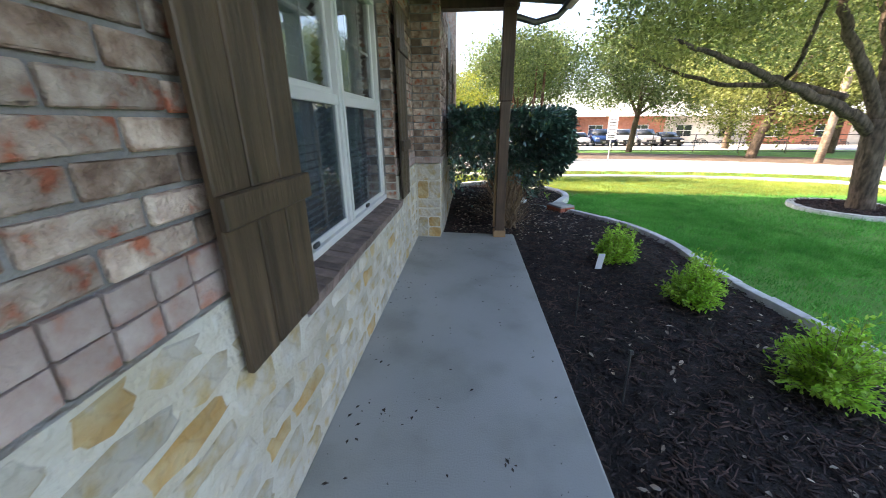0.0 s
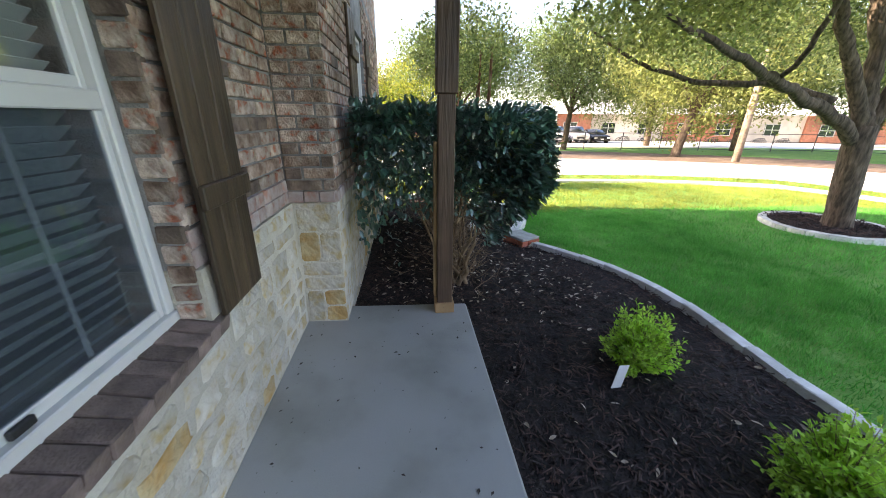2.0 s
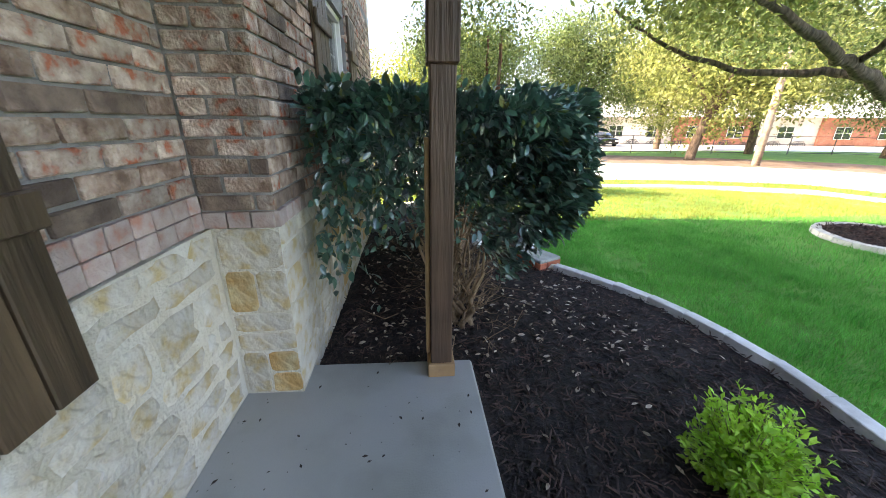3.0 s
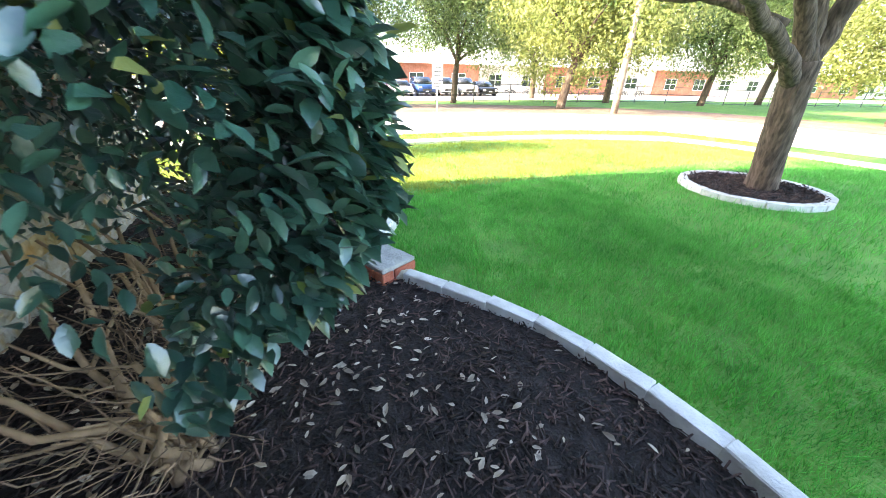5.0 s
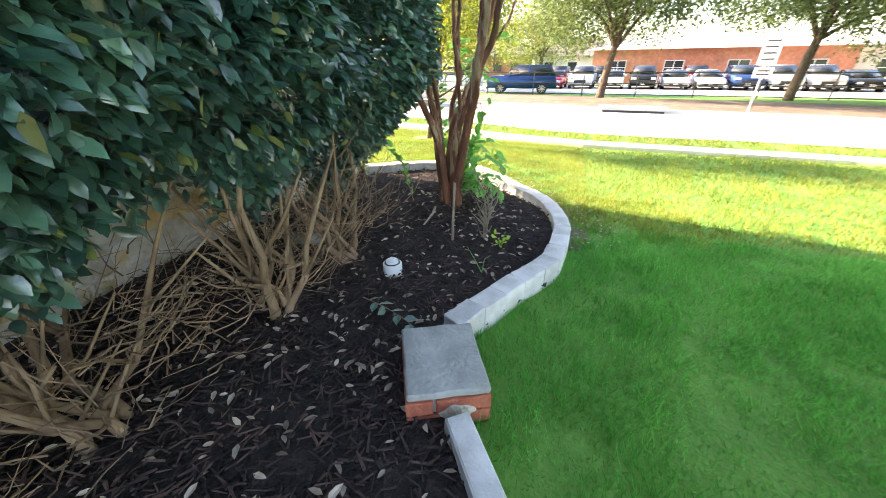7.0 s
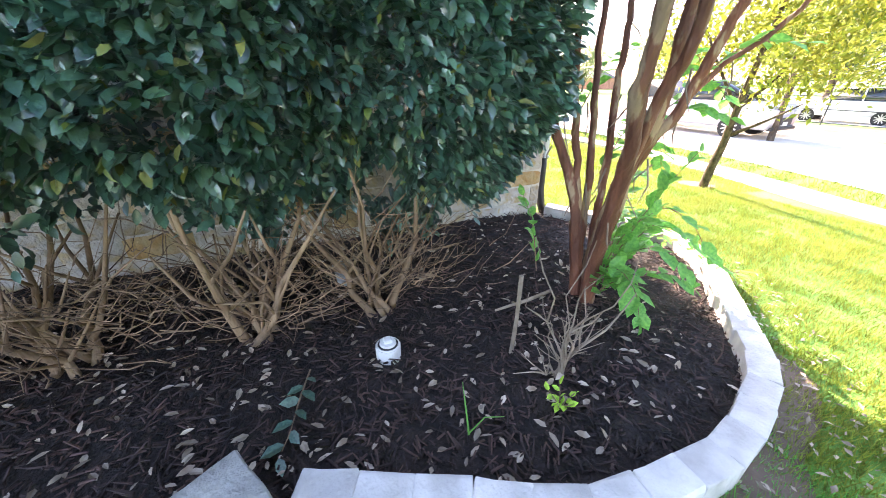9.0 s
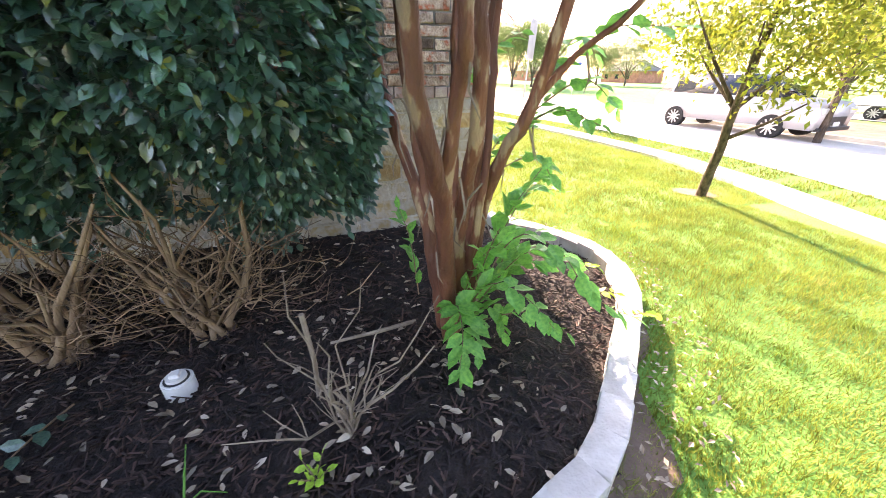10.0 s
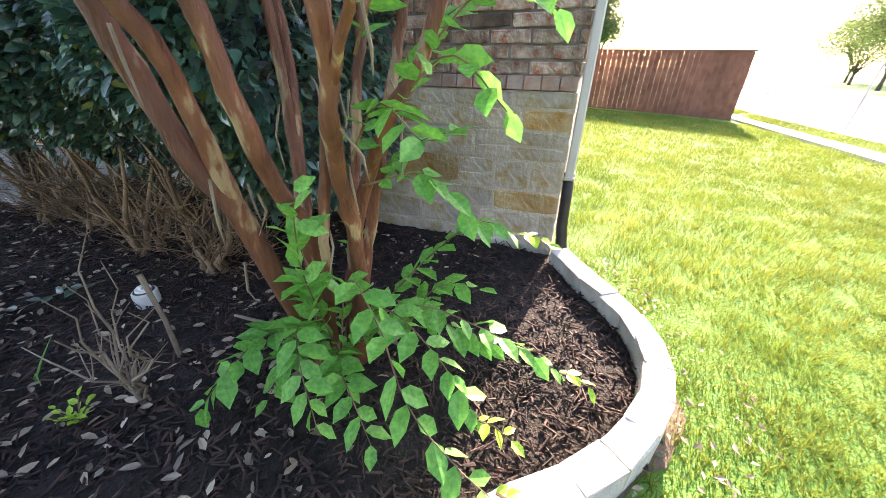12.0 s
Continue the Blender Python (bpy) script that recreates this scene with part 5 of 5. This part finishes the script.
SB = [(-0.4, -0.3, 1.8, 0.5), (0.1, -0.8, 2.0, 0.6), (0.7, -0.1, 2.1, 0.65), (1.15, -0.4, 1.75, 0.5), (0.45, -0.4, 2.7, 0.6), (0.85, -0.7, 1.55, 0.4), (-0.15, 0.0, 2.4, 0.5), (1.2, -0.2, 2.35, 0.5)]
crown("crown", SB[::2], 5200, 0.065, YELLOW, sap, "yellow-green backlit leaves")
crown("crown", SB[1::2], 4300, 0.065, YELLOW, sap)
yt = street_tree(-3.2, 21.0, 5.0, 3.2, 0.1, YELLOW, 41, 0.0, 3000, label="yellowing young tree beside the street")
bm = bmesh.new()
bmesh.ops.create_circle(bm, cap_ends=True, radius=0.24, segments=18, matrix=Matrix.Translation((-0.2, 12.6, float(zg(-0.2, 12.6)) + 0.012)))
for v in bm.verts:
    v.co += Vector(noise.noise_vector(v.co * 4)) * 0.09 * Vector((1, 1, 0)).length
    v.co.z = float(zg(v.co.x, v.co.y)) + 0.012
tagged(part("bare_patch", bm, DIRT), "bare dirt patch at the sapling's foot", "dirt", kind="structure")

# ---- wooden privacy fence ----
fence = thing("privacy_fence", "tall brown wooden privacy fence beside the house", "fence", (-10.75, 13.42, -0.5))
fence.rotation_euler.z = radians(5)
for k in range(42):
    boxpart("board", (-0.01, -0.10 - k * 0.145, 0.03), (0.012, 0.04 - k * 0.145, 1.93), FENCE, fence, bevel=0.003)
for z in (0.3, 1.0, 1.7):
    boxpart("rail", (-0.05, -6.0, z), (-0.011, 0.02, z + 0.09), FENCE, fence)
boxpart("cap_board", (-0.05, -6.1, 1.93), (0.05, 0.08, 1.97), FENCE, fence)
for k in range(3):
    boxpart("post", (-0.15, -0.05 - k * 2.4, 0), (-0.051, 0.05 - k * 2.4, 1.9), FENCE, fence)

# ---- signs ----
def sign(name, label, x, y, h, plates, rz, lean=0.0, z=None):
    t = thing(name, label, "sign", (x, y, float(zg(x, y)) - 0.05 if z is None else z))
    t.rotation_euler = (0, radians(lean), radians(rz))
    bm = bmesh.new()
    tube(bm, [(0, 0, 0), (0, 0, h)], [0.03, 0.03], 8)
    part("pole", bm, STEEL, t)
    for z0, z1, w, mat, bars in plates:
        p = boxpart("plate", (-w / 2, -0.045, z0), (w / 2, -0.035, z1), mat, t, bevel=0.002)
        for k in range(bars):
            zz = z1 - (k + 1) * (z1 - z0) / (bars + 1)
            boxpart("lettering", (-w * 0.36, -0.05, zz - 0.02), (w * 0.36, -0.0455, zz + 0.02), INK, p, bevel=0)
    return t
sign("traffic_sign", "white street sign on a steel pole with two plates", 7.85, 20.2, 2.35, ((1.55, 2.35, 0.45, WHITE, 4), (1.2, 1.5, 0.45, WHITE, 2)), -15)
sign("traffic_sign", "leaning street sign seen from its bare back", -10.8, 16.15, 3.45, ((2.1, 3.45, 0.62, SIGNBACK, 0),), 125, 5)
sign("street_name_sign", "blue street name sign on a pole", -30, 33, 3.2, ((2.75, 3.0, 1.1, BLUE, 0), (2.0, 2.6, 0.35, WHITE, 0)), 40)
pole = thing("utility_pole", "weathered wooden utility pole", "pole", (17.0, 18.9, -0.7))
bm = bmesh.new()
tube(bm, [(0, 0, 0), (0.03, 0, 2.5), (0.06, 0, 5.2)], [0.17, 0.15, 0.13], 12)
part("shaft", bm, DEAD, pole, smooth=True)

# ---- cars ----
def car_parts(kind):
    """Side profile (length, height) of body and cabin, in metres."""
    if kind == "van":
        return [(-2.5, 0.32), (-2.55, 0.75), (-2.45, 1.02), (-1.5, 1.1), (2.35, 1.12), (2.5, 0.85), (2.5, 0.32)], [(-1.6, 1.08), (-0.55, 1.7), (1.9, 1.74), (2.42, 1.1)]
    if kind == "suv":
        return [(-2.3, 0.35), (-2.35, 0.8), (-2.2, 1.05), (-1.1, 1.12), (2.2, 1.12), (2.3, 0.85), (2.3, 0.35)], [(-1.15, 1.1), (-0.4, 1.72), (1.85, 1.74), (2.2, 1.1)]
    return [(-2.25, 0.28), (-2.3, 0.6), (-2.15, 0.82), (-1.0, 0.92), (1.5, 0.94), (2.2, 0.9), (2.28, 0.6), (2.25, 0.28)], [(-1.1, 0.9), (-0.3, 1.4), (1.0, 1.42), (1.75, 0.92)]


def car(kind, label, paint, x, y, rz):
    t = thing("car", label, "car", (x, y, float(zg(x, y)) + 0.02), group="cars")
    t.rotation_euler.z = radians(rz)
    body, cab = car_parts(kind)
    W = 0.92
    bm = bmesh.new()
    rows = []
    for w, s in ((-W, 0.97), (-W * 0.9, 1.0), (W * 0.9, 1.0), (W, 0.97)):
        rows.append([bm.verts.new((px * s, w, 0.32 + (pz - 0.32) * (s if s < 1 else 1))) for px, pz in body])
    for a, b in zip(rows, rows[1:]):
        for k in range(len(body)):
            bm.faces.new((a[k], b[k], b[(k + 1) % len(body)], a[(k + 1) % len(body)]))
    bm.faces.new(rows[0])
    bm.faces.new(rows[-1][::-1])
    bmesh.ops.recalc_face_normals(bm, faces=bm.faces[:])
    bmesh.ops.bevel(bm, geom=bm.edges[:], offset=0.03, segments=2, affect="EDGES")
    part("body", bm, paint, t, smooth=True)
    def loft(nm, z_in, w0, w1, mat, grow=0.0):
        bm = bmesh.new()
        rr = []
        for sgn in (-1, 1):
            rr.append([bm.verts.new((px + (grow if px > 0 else -grow), sgn * (w0 if k in (0, 3) else w1), pz)) for k, (px, pz) in enumerate(z_in)])
        for k in range(4):
            bm.faces.new((rr[0][k], rr[1][k], rr[1][(k + 1) % 4], rr[0][(k + 1) % 4]))
        bm.faces.new(rr[0])
        bm.faces.new(rr[1][::-1])
        bmesh.ops.recalc_face_normals(bm, faces=bm.faces[:])
        bmesh.ops.bevel(bm, geom=bm.edges[:], offset=0.03, segments=2, affect="EDGES")
        part(nm, bm, mat, t, smooth=True)
    loft("window_band", cab, W * 0.93, W * 0.76, AUTOGLASS)
    top = cab[1][1]
    roof = [(cab[1][0] - 0.02, top - 0.05), (cab[1][0] + 0.12, top + 0.015), (cab[2][0] - 0.1, top + 0.02), (cab[2][0] + 0.03, top - 0.05)]
    loft("roof", roof, W * 0.79, W * 0.72, paint)
    for px in (cab[1][0] + 0.9, cab[2][0] - 0.05):
        for sgn in (-1, 1):
            bm = bmesh.new()
            tube(bm, [(px, sgn * W * 0.945, cab[0][1]), (px - 0.05, sgn * W * 0.79, top - 0.03)], [0.04, 0.04], 4)
            part("pillar", bm, paint, t)
    wx = 1.5 if kind == "van" else 1.38
    for sx in (-wx, wx):
        for sgn in (-1, 1):
            bm = bmesh.new()
            m = Matrix.Translation((sx, sgn * 0.84, 0.33)) @ pose(0, 0, 0, 90)
            bmesh.ops.create_cone(bm, cap_ends=True, radius1=0.33, radius2=0.33, depth=0.22, segments=28, matrix=m)
            wheel = part("wheel", bm, TYRE, t)
            bm = bmesh.new()
            m = Matrix.Translation((sx, sgn * 0.955, 0.33)) @ pose(0, 0, 0, 90)
            bmesh.ops.create_cone(bm, cap_ends=True, radius1=0.07, radius2=0.07, depth=0.03, segments=12, matrix=m)
            for k in range(10):
                box(bm, (-0.02, -0.012, 0.05), (0.02, 0.012, 0.23), 0, Matrix.Translation((sx, sgn * 0.955, 0.33)) @ pose(0, 0, 0, 0, k * 36, 0))
            part("rim", bm, RIM, wheel)
    f = body[1][0]
    for sgn in (-1, 1):
        boxpart("headlight", (f - 0.01, sgn * 0.68 - 0.16, body[2][1] - 0.28), (f + 0.12, sgn * 0.68 + 0.16, body[2][1] - 0.12), LAMP, t, bevel=0.02)
        boxpart("mirror", (cab[0][0] + 0.35, sgn * 0.98 - 0.09, cab[0][1] + 0.03), (cab[0][0] + 0.48, sgn * 0.98 + 0.09, cab[0][1] + 0.2), paint, t, bevel=0.02)
    boxpart("grille", (f - 0.015, -0.45, body[1][1] - 0.3), (f + 0.1, 0.45, body[1][1] - 0.08), BLACK, t, bevel=0.01)
    boxpart("plate", (f - 0.025, -0.16, 0.42), (f + 0.1, 0.16, 0.54), WHITE, t, bevel=0.002)
    boxpart("bumper", (f - 0.03, -0.8, 0.3), (f + 0.1, 0.8, 0.4), BLACK, t, bevel=0.01)
    return t


def paint(name, c, metal=0.3):
    return material(name, c, tuple(min(1, v * 1.06) for v in c), 2, 0.25, 0.0, stain=0.03, metal=metal)
P_SILVER, P_WHITE, P_BLUE, P_RED, P_DARK = paint("silver_paint", (0.58, 0.56, 0.58)), paint("white_paint", (0.74, 0.74, 0.73), 0.0), paint("blue_paint", (0.03, 0.07, 0.2)), paint("red_paint", (0.35, 0.02, 0.06)), paint("black_paint", (0.025, 0.027, 0.03))
car("van", "silver minivan driving on the street", P_SILVER, -5.8, 21.4, 184)
LOT = (("suv", P_BLUE, "blue"), ("sedan", P_RED, "red"), ("suv", P_WHITE, "white"), ("sedan", P_WHITE, "white"), ("suv", P_DARK, "black"), ("sedan", P_SILVER, "silver"), ("sedan", P_WHITE, "white"), ("suv", P_BLUE, "blue"), ("suv", P_WHITE, "white"), ("suv", P_SILVER, "silver"), ("sedan", P_DARK, "black"))
for k, (kind, pt, colour) in enumerate(LOT):
    car(kind, colour + (" parked SUV facing the fence" if kind == "suv" else " parked sedan facing the fence"), pt, -1.6 + k * 2.35, 41.0 + 0.35 * k - 0.022 * k * k, 84)
for k, (kind, pt, colour) in enumerate((("suv", P_SILVER, "silver"), ("suv", P_DARK, "black"), ("sedan", P_WHITE, "white"), ("suv", P_RED, "red"))):
    car(kind, colour + " parked car in the second row", pt, 1.0 + k * 3.9, 47.5, -96)
car("suv", "white SUV parked at the far kerb", P_WHITE, -6.5, 35.0, 10)
car("suv", "blue SUV parked at the far kerb", P_BLUE, -1.0, 33.0, 5)
bm = bmesh.new()
vs = [bm.verts.new((x, y, float(zg(x, y)) + 0.03)) for x, y in ((-10, 33), (10, 33.4), (30, 33.4), (70, 26), (90, 40), (30, 49), (8, 50), (-10, 47))]
bm.faces.new(vs)
bmesh.ops.triangulate(bm, faces=bm.faces[:])
tagged(part("parking_lot", bm, ROADMAT), "sunlit concrete car park", "car park", kind="structure")

# ---- chain-link fence across the street ----
cl = thing("chain_fence", "black chain-link fence before the car park", "fence", group="")
line = smooth_line([(-12, 31.5), (0, 31.2), (12, 31.0), (24, 29.5), (36, 27.0), (60, 22.5)], 2.6)
for a in line:
    bm = bmesh.new()
    z = float(zg(*a))
    tube(bm, [(*a, z - 0.1), (*a, z + 1.35)], [0.035, 0.035], 6)
    part("post", bm, IRON, cl)
for h in (0.12, 0.72, 1.3):
    bm = bmesh.new()
    tube(bm, [(*a, float(zg(*a)) + h) for a in line], [0.022] * len(line), 5)
    part("rail", bm, IRON, cl)

# ---- school ----
school = thing("school_building", "long low red brick school, sunlit walls coloured pale, metal roof", "building", (4.0, 53.0, -1.3))
school.rotation_euler.z = radians(-13)
x = 0.0
# pale sections are sunlit walls, the sunlight put into their colour
for k, (w, mat) in enumerate(((21, SCHOOLBRICK), (9, SUNLITPALE), (9, SCHOOLBRICK), (7, SUNLITPALE), (9, SCHOOLBRICK), (14, SUNLITPALE), (12, SCHOOLBRICK), (30, SUNLITPALE))):
    d = 0.4 * (k % 2)
    boxpart("wall", (x, d, 0), (x + w - 0.01, 14, 3.5), mat, school)
    for j in range(max(1, int(w // 4.5))):
        cx = x + (j + 0.5) * w / max(1, int(w // 4.5))
        win = boxpart("window", (cx - 0.85, d - 0.06, 1.1), (cx + 0.85, d - 0.005, 2.5), AUTOGLASS, school)
        for q in (-0.85, -0.02, 0.81):
            boxpart("frame", (cx + q, d - 0.1, 1.1), (cx + q + 0.07, d - 0.061, 2.5), VINYL, win)
        for q in (1.1, 1.78, 2.43):
            boxpart("frame", (cx - 0.77, d - 0.1, q), (cx + 0.80, d - 0.061, q + 0.07), VINYL, win)
    x += w
bm = bmesh.new()
vs = [bm.verts.new(c) for c in ((-0.8, -0.8, 3.5), (x + 0.8, -0.8, 3.5), (x + 0.8, 15, 3.5), (-0.8, 15, 3.5), (6, 7, 5.4), (x - 6, 7, 5.4))]
for f in ((0, 1, 5, 4), (1, 2, 5), (2, 3, 4, 5), (3, 0, 4), (0, 3, 2, 1)):
    bm.faces.new([vs[k] for k in f])
part("roof", bm, SCHOOLROOF, school)
# bicycle rack row in front of the school
for k in range(9):
    b = thing("bike_rack", "row of parked bicycles on a metal rack", "bike rack", (24 + k * 2.4, 44.2 - k * 0.55, -1.1), group="bicycles by the school")
    for j in range(3):
        bm = bmesh.new()
        tube(bm, [(-0.45, j * 0.25, 0.32), (-0.1, j * 0.25, 0.75), (0.4, j * 0.25, 0.8), (0.45, j * 0.25, 0.32)], [0.03] * 4, 4)
        bike = part("bicycle", bm, IRON, b)
        for w in (-0.45, 0.45):
            bm = bmesh.new()
            tube(bm, [(w + 0.3 * math.cos(a), j * 0.25, 0.32 + 0.3 * math.sin(a)) for a in np.linspace(0, math.tau, 13)], [0.03] * 13, 4, False)
            part("wheel", bm, TYRE, bike)
# far houses along the street end
for k, (hx, hy, w) in enumerate(((-120, 75, 16), (-150, 95, 18), (-95, 92, 14), (-4, 70, 12), (-14, 66, 9))):
    h = thing("house", "distant suburban house with grey roof", "house", (hx, hy, -1.1))
    boxpart("wall", (0, 0, 0), (w, 9, 3), SUNLITPALE if k % 2 else SCHOOLBRICK, h)
    bm = bmesh.new()
    vs = [bm.verts.new(c) for c in ((-0.5, -0.5, 3), (w + 0.5, -0.5, 3), (w + 0.5, 9.5, 3), (-0.5, 9.5, 3), (3, 4.5, 5.8), (w - 3, 4.5, 5.8))]
    for f in ((0, 1, 5, 4), (1, 2, 5), (2, 3, 4, 5), (3, 0, 4), (0, 3, 2, 1)):
        bm.faces.new([vs[q] for q in f])
    part("roof", bm, SHINGLE, h)
    for q in range(3):
        boxpart("window", (1.5 + q * w / 3.4, -0.05, 1), (2.8 + q * w / 3.4, 0.0, 2.2), AUTOGLASS, h)

# ---- bricks and stones ----
def brick_mesh(L, H, D, seed, mat, rough=0.003, worn=0.005):
    """A tumbled brick: worn arrises and a slightly uneven face; its face looks along +x."""
    r = random.Random(seed)
    bm = bmesh.new()
    box(bm, (-D, -L / 2, -H / 2), (0, L / 2, H / 2), worn)
    for v in bm.verts:
        v.co += Vector((r.uniform(-rough, rough), r.uniform(-rough, rough), r.uniform(-rough, rough)))
    mesh = bpy.data.meshes.new("brick")
    bm.to_mesh(mesh)
    bm.free()
    mesh.materials.append(mat)
    return mesh


COURSE, PITCH = 0.076, 0.233
BR = {}
def lay(parent, u0, u1, z0, z1, place, seed, dark=0.12, group_limit=None, mat=BRICK):
    """Running-bond bricks over a stretch of wall; place(u, z) gives the pose of a brick's face centre."""
    r = random.Random(seed)
    rows = int((z1 - z0) / COURSE)
    for j in range(rows):
        u = u0 - (PITCH / 2 if j % 2 else 0)
        while u < u1 - 0.01:
            a, b = max(u, u0), min(u + PITCH - 0.012, u1)
            if b - a > 0.03:
                L = round(b - a, 2)
                q = r.random()
                m = BRICK_DARK if q < dark else BRICK_TAN if q < dark + 0.3 and mat == BRICK else mat
                key = (L, m.name, r.randrange(4))
                if key not in BR:
                    BR[key] = brick_mesh(L - 0.001, COURSE - 0.012, 0.045, hash((L, key[2])) % 999, m)
                ob = new("brick", BR[key])
                ob.parent = parent
                ob.matrix_local = place((a + b) / 2, z0 + (j + 0.5) * COURSE) @ pose(r.uniform(-0.0025, 0.0025), 0, 0, r.uniform(-0.6, 0.6), 0, r.uniform(-0.6, 0.6))
            u += PITCH


def on_window_wall(y, z):
    return pose(-0.028, y, z)
def on_front(y, z):
    return pose(0.286, y, z)
def on_reveal(x, z):
    return pose(x, WY1 - 0.012, z, 0, 0, -90)
def on_pilaster(x, z):
    return pose(x, 4.932, z, 0, 0, -90)
def on_side(x, z):
    return pose(x, 9.349, z, 0, 0, 90)


def header_row(parent, u0, u1, z0, h, width, place, seed):
    r = random.Random(seed)
    u = u0
    while u < u1 - 0.02:
        b = min(u + width, u1)
        key = ("h", round(b - u, 2), h, r.randrange(3))
        if key not in BR:
            BR[key] = brick_mesh(round(b - u, 2) - 0.006, h - 0.005, 0.05, r.randrange(999), BRICK_HEADER, 0.0018, 0.003)
        ob = new("brick", BR[key])
        ob.parent = parent
        ob.matrix_local = place((u + b) / 2, z0 + h / 2) @ pose(0.006 + r.uniform(-0.0015, 0.0015), 0, 0)
        u = b


Z1 = STONE_TOP + 0.15
for y0, y1 in ((-0.35, WY0), (WY1, 4.93)):
    header_row(wall_window, y0, y1, STONE_TOP, 0.075, 0.1, on_window_wall, 5)
    header_row(wall_window, y0, y1, STONE_TOP + 0.075, 0.075, 0.1, on_window_wall, 6)
    lay(wall_window, y0, y1, Z1, 2.55, on_window_wall, 21 + int(y0))
lay(wall_window, -0.118, -0.03, 0.70, WZ1, on_reveal, 27, dark=0.2)
header_row(wall_front, -0.026, 0.28, STONE_TOP, 0.075, 0.1, on_pilaster, 7)
lay(wall_front, -0.026, 0.28, STONE_TOP + 0.075, 2.65, on_pilaster, 31, dark=0.25)
header_row(wall_front, 4.94, 9.34, STONE_TOP, 0.075, 0.1, on_front, 8)
lay(wall_front, 4.94, W2Y0, STONE_TOP + 0.075, 2.7, on_front, 32)
lay(wall_front, W2Y1, 9.34, STONE_TOP + 0.075, 2.7, on_front, 33)
lay(wall_front, -0.75, 0.28, STONE_TOP + 0.075, 2.0, on_side, 34)

# rowlock brick sill
sill = thing("window_sill", "sloping reddish brick rowlock sill", "sill", kind="structure")
boxpart("bed_mortar", (-0.13, 1.93, 0.605), (-0.004, 3.88, 0.668), MORTAR, sill)
y = 1.92
k = 0
while y < 3.87:
    key = ("sill", k % 4)
    if key not in BR:
        r = random.Random(k)
        bm = bmesh.new()
        box(bm, (-0.135, -0.0365, -0.065), (0.02, 0.0365, 0.0), 0.004)
        for v in bm.verts:
            v.co += Vector((r.uniform(-.003, .003), r.uniform(-.002, .002), r.uniform(-.0025, .0025)))
        mesh = bpy.data.meshes.new("brick")
        bm.to_mesh(mesh)
        bm.free()
        mesh.materials.append(BRICK_SILL)
        BR[key] = mesh
    ob = new("brick", BR[key])
    ob.parent = sill
    ob.matrix_local = pose(0, y + 0.036, 0.688, 0, 9)
    y += 0.077
    k += 1


def stones(parent, u0, u1, z0, z1, place, seed, hmin, hmax, lmin, lmax, gold=0.22, jitter=0.012, opening=None):
    """Courses of split limestone blocks with uneven corners and rough faces."""
    r = random.Random(seed)
    z = z0
    while z < z1 - 0.03:
        h = min(r.uniform(hmin, hmax), z1 - z)
        if z1 - z - h < 0.06:
            h = z1 - z
        u = u0
        while u < u1 - 0.02:
            w = r.uniform(lmin, lmax)
            if u1 - u - w < 0.1:
                w = u1 - u
            split = h > hmax * 0.8 and r.random() < 0.4
            for zz, hh in (((z, h * 0.5), (z + h * 0.5, h * 0.5)) if split else ((z, h),)):
                if opening and u + w > opening[0] and u < opening[1] and zz + hh > opening[2]:
                    hh = opening[2] - zz
                    if hh < 0.03:
                        continue
                bm = bmesh.new()
                j = jitter
                g = 0.005
                cx, cz = u + w / 2, zz + hh / 2
                ring = [(-1, -0.8), (-0.75, -1), (0, -1), (0.75, -1), (1, -0.8), (1, 0), (1, 0.8), (0.75, 1), (0, 1), (-0.75, 1), (-1, 0.8), (-1, 0)]
                c = [(p * (w / 2 - g) - math.copysign(r.uniform(-0.1, 1) * j, p), q * (hh / 2 - g) - math.copysign(r.uniform(-0.1, 1) * j * 0.7, q)) for p, q in ring]
                d = r.uniform(0.001, 0.004)
                back = [bm.verts.new((-0.02, p, q)) for p, q in c]
                mid = [bm.verts.new((0.0005, p, q)) for p, q in c]
                face = [bm.verts.new((d + r.uniform(0, 0.003), p * 0.9, q * 0.87)) for p, q in c]
                ctr = bm.verts.new((d + r.uniform(0.001, 0.006), r.uniform(-.1, .1) * w, r.uniform(-.1, .1) * hh))
                for i in range(12):
                    k2 = (i + 1) % 12
                    bm.faces.new((back[i], back[k2], mid[k2], mid[i]))
                    bm.faces.new((mid[i], mid[k2], face[k2], face[i]))
                    bm.faces.new((face[i], face[k2], ctr))
                ob = part("stone", bm, STONE_GOLD if r.random() < gold else STONE, parent)
                ob.matrix_local = place(cx, cz)
            u += w
        z += h


stones(stone_base, -0.3, 4.93, 0.0, STONE_TOP, lambda y, z: pose(-0.012, y, z), 51, 0.10, 0.20, 0.11, 0.32, 0.13, 0.034, (WY0 - 0.06, WY1 + 0.04, 0.6))
stones(front_stone, -0.002, 0.283, 0.0, STONE_TOP, lambda x, z: pose(x, 4.943, z, 0, 0, -90), 52, 0.19, 0.26, 0.12, 0.285, 0.15, 0.006)
stones(front_stone, 4.94, 9.345, -0.18, STONE_TOP, lambda y, z: pose(0.278, y, z), 53, 0.12, 0.22, 0.22, 0.5, 0.12, 0.006)
stones(front_stone, -0.9, 0.285, -0.25, STONE_TOP, lambda x, z: pose(x, 9.341, z, 0, 0, 90), 54, 0.12, 0.22, 0.22, 0.5, 0.12, 0.006)
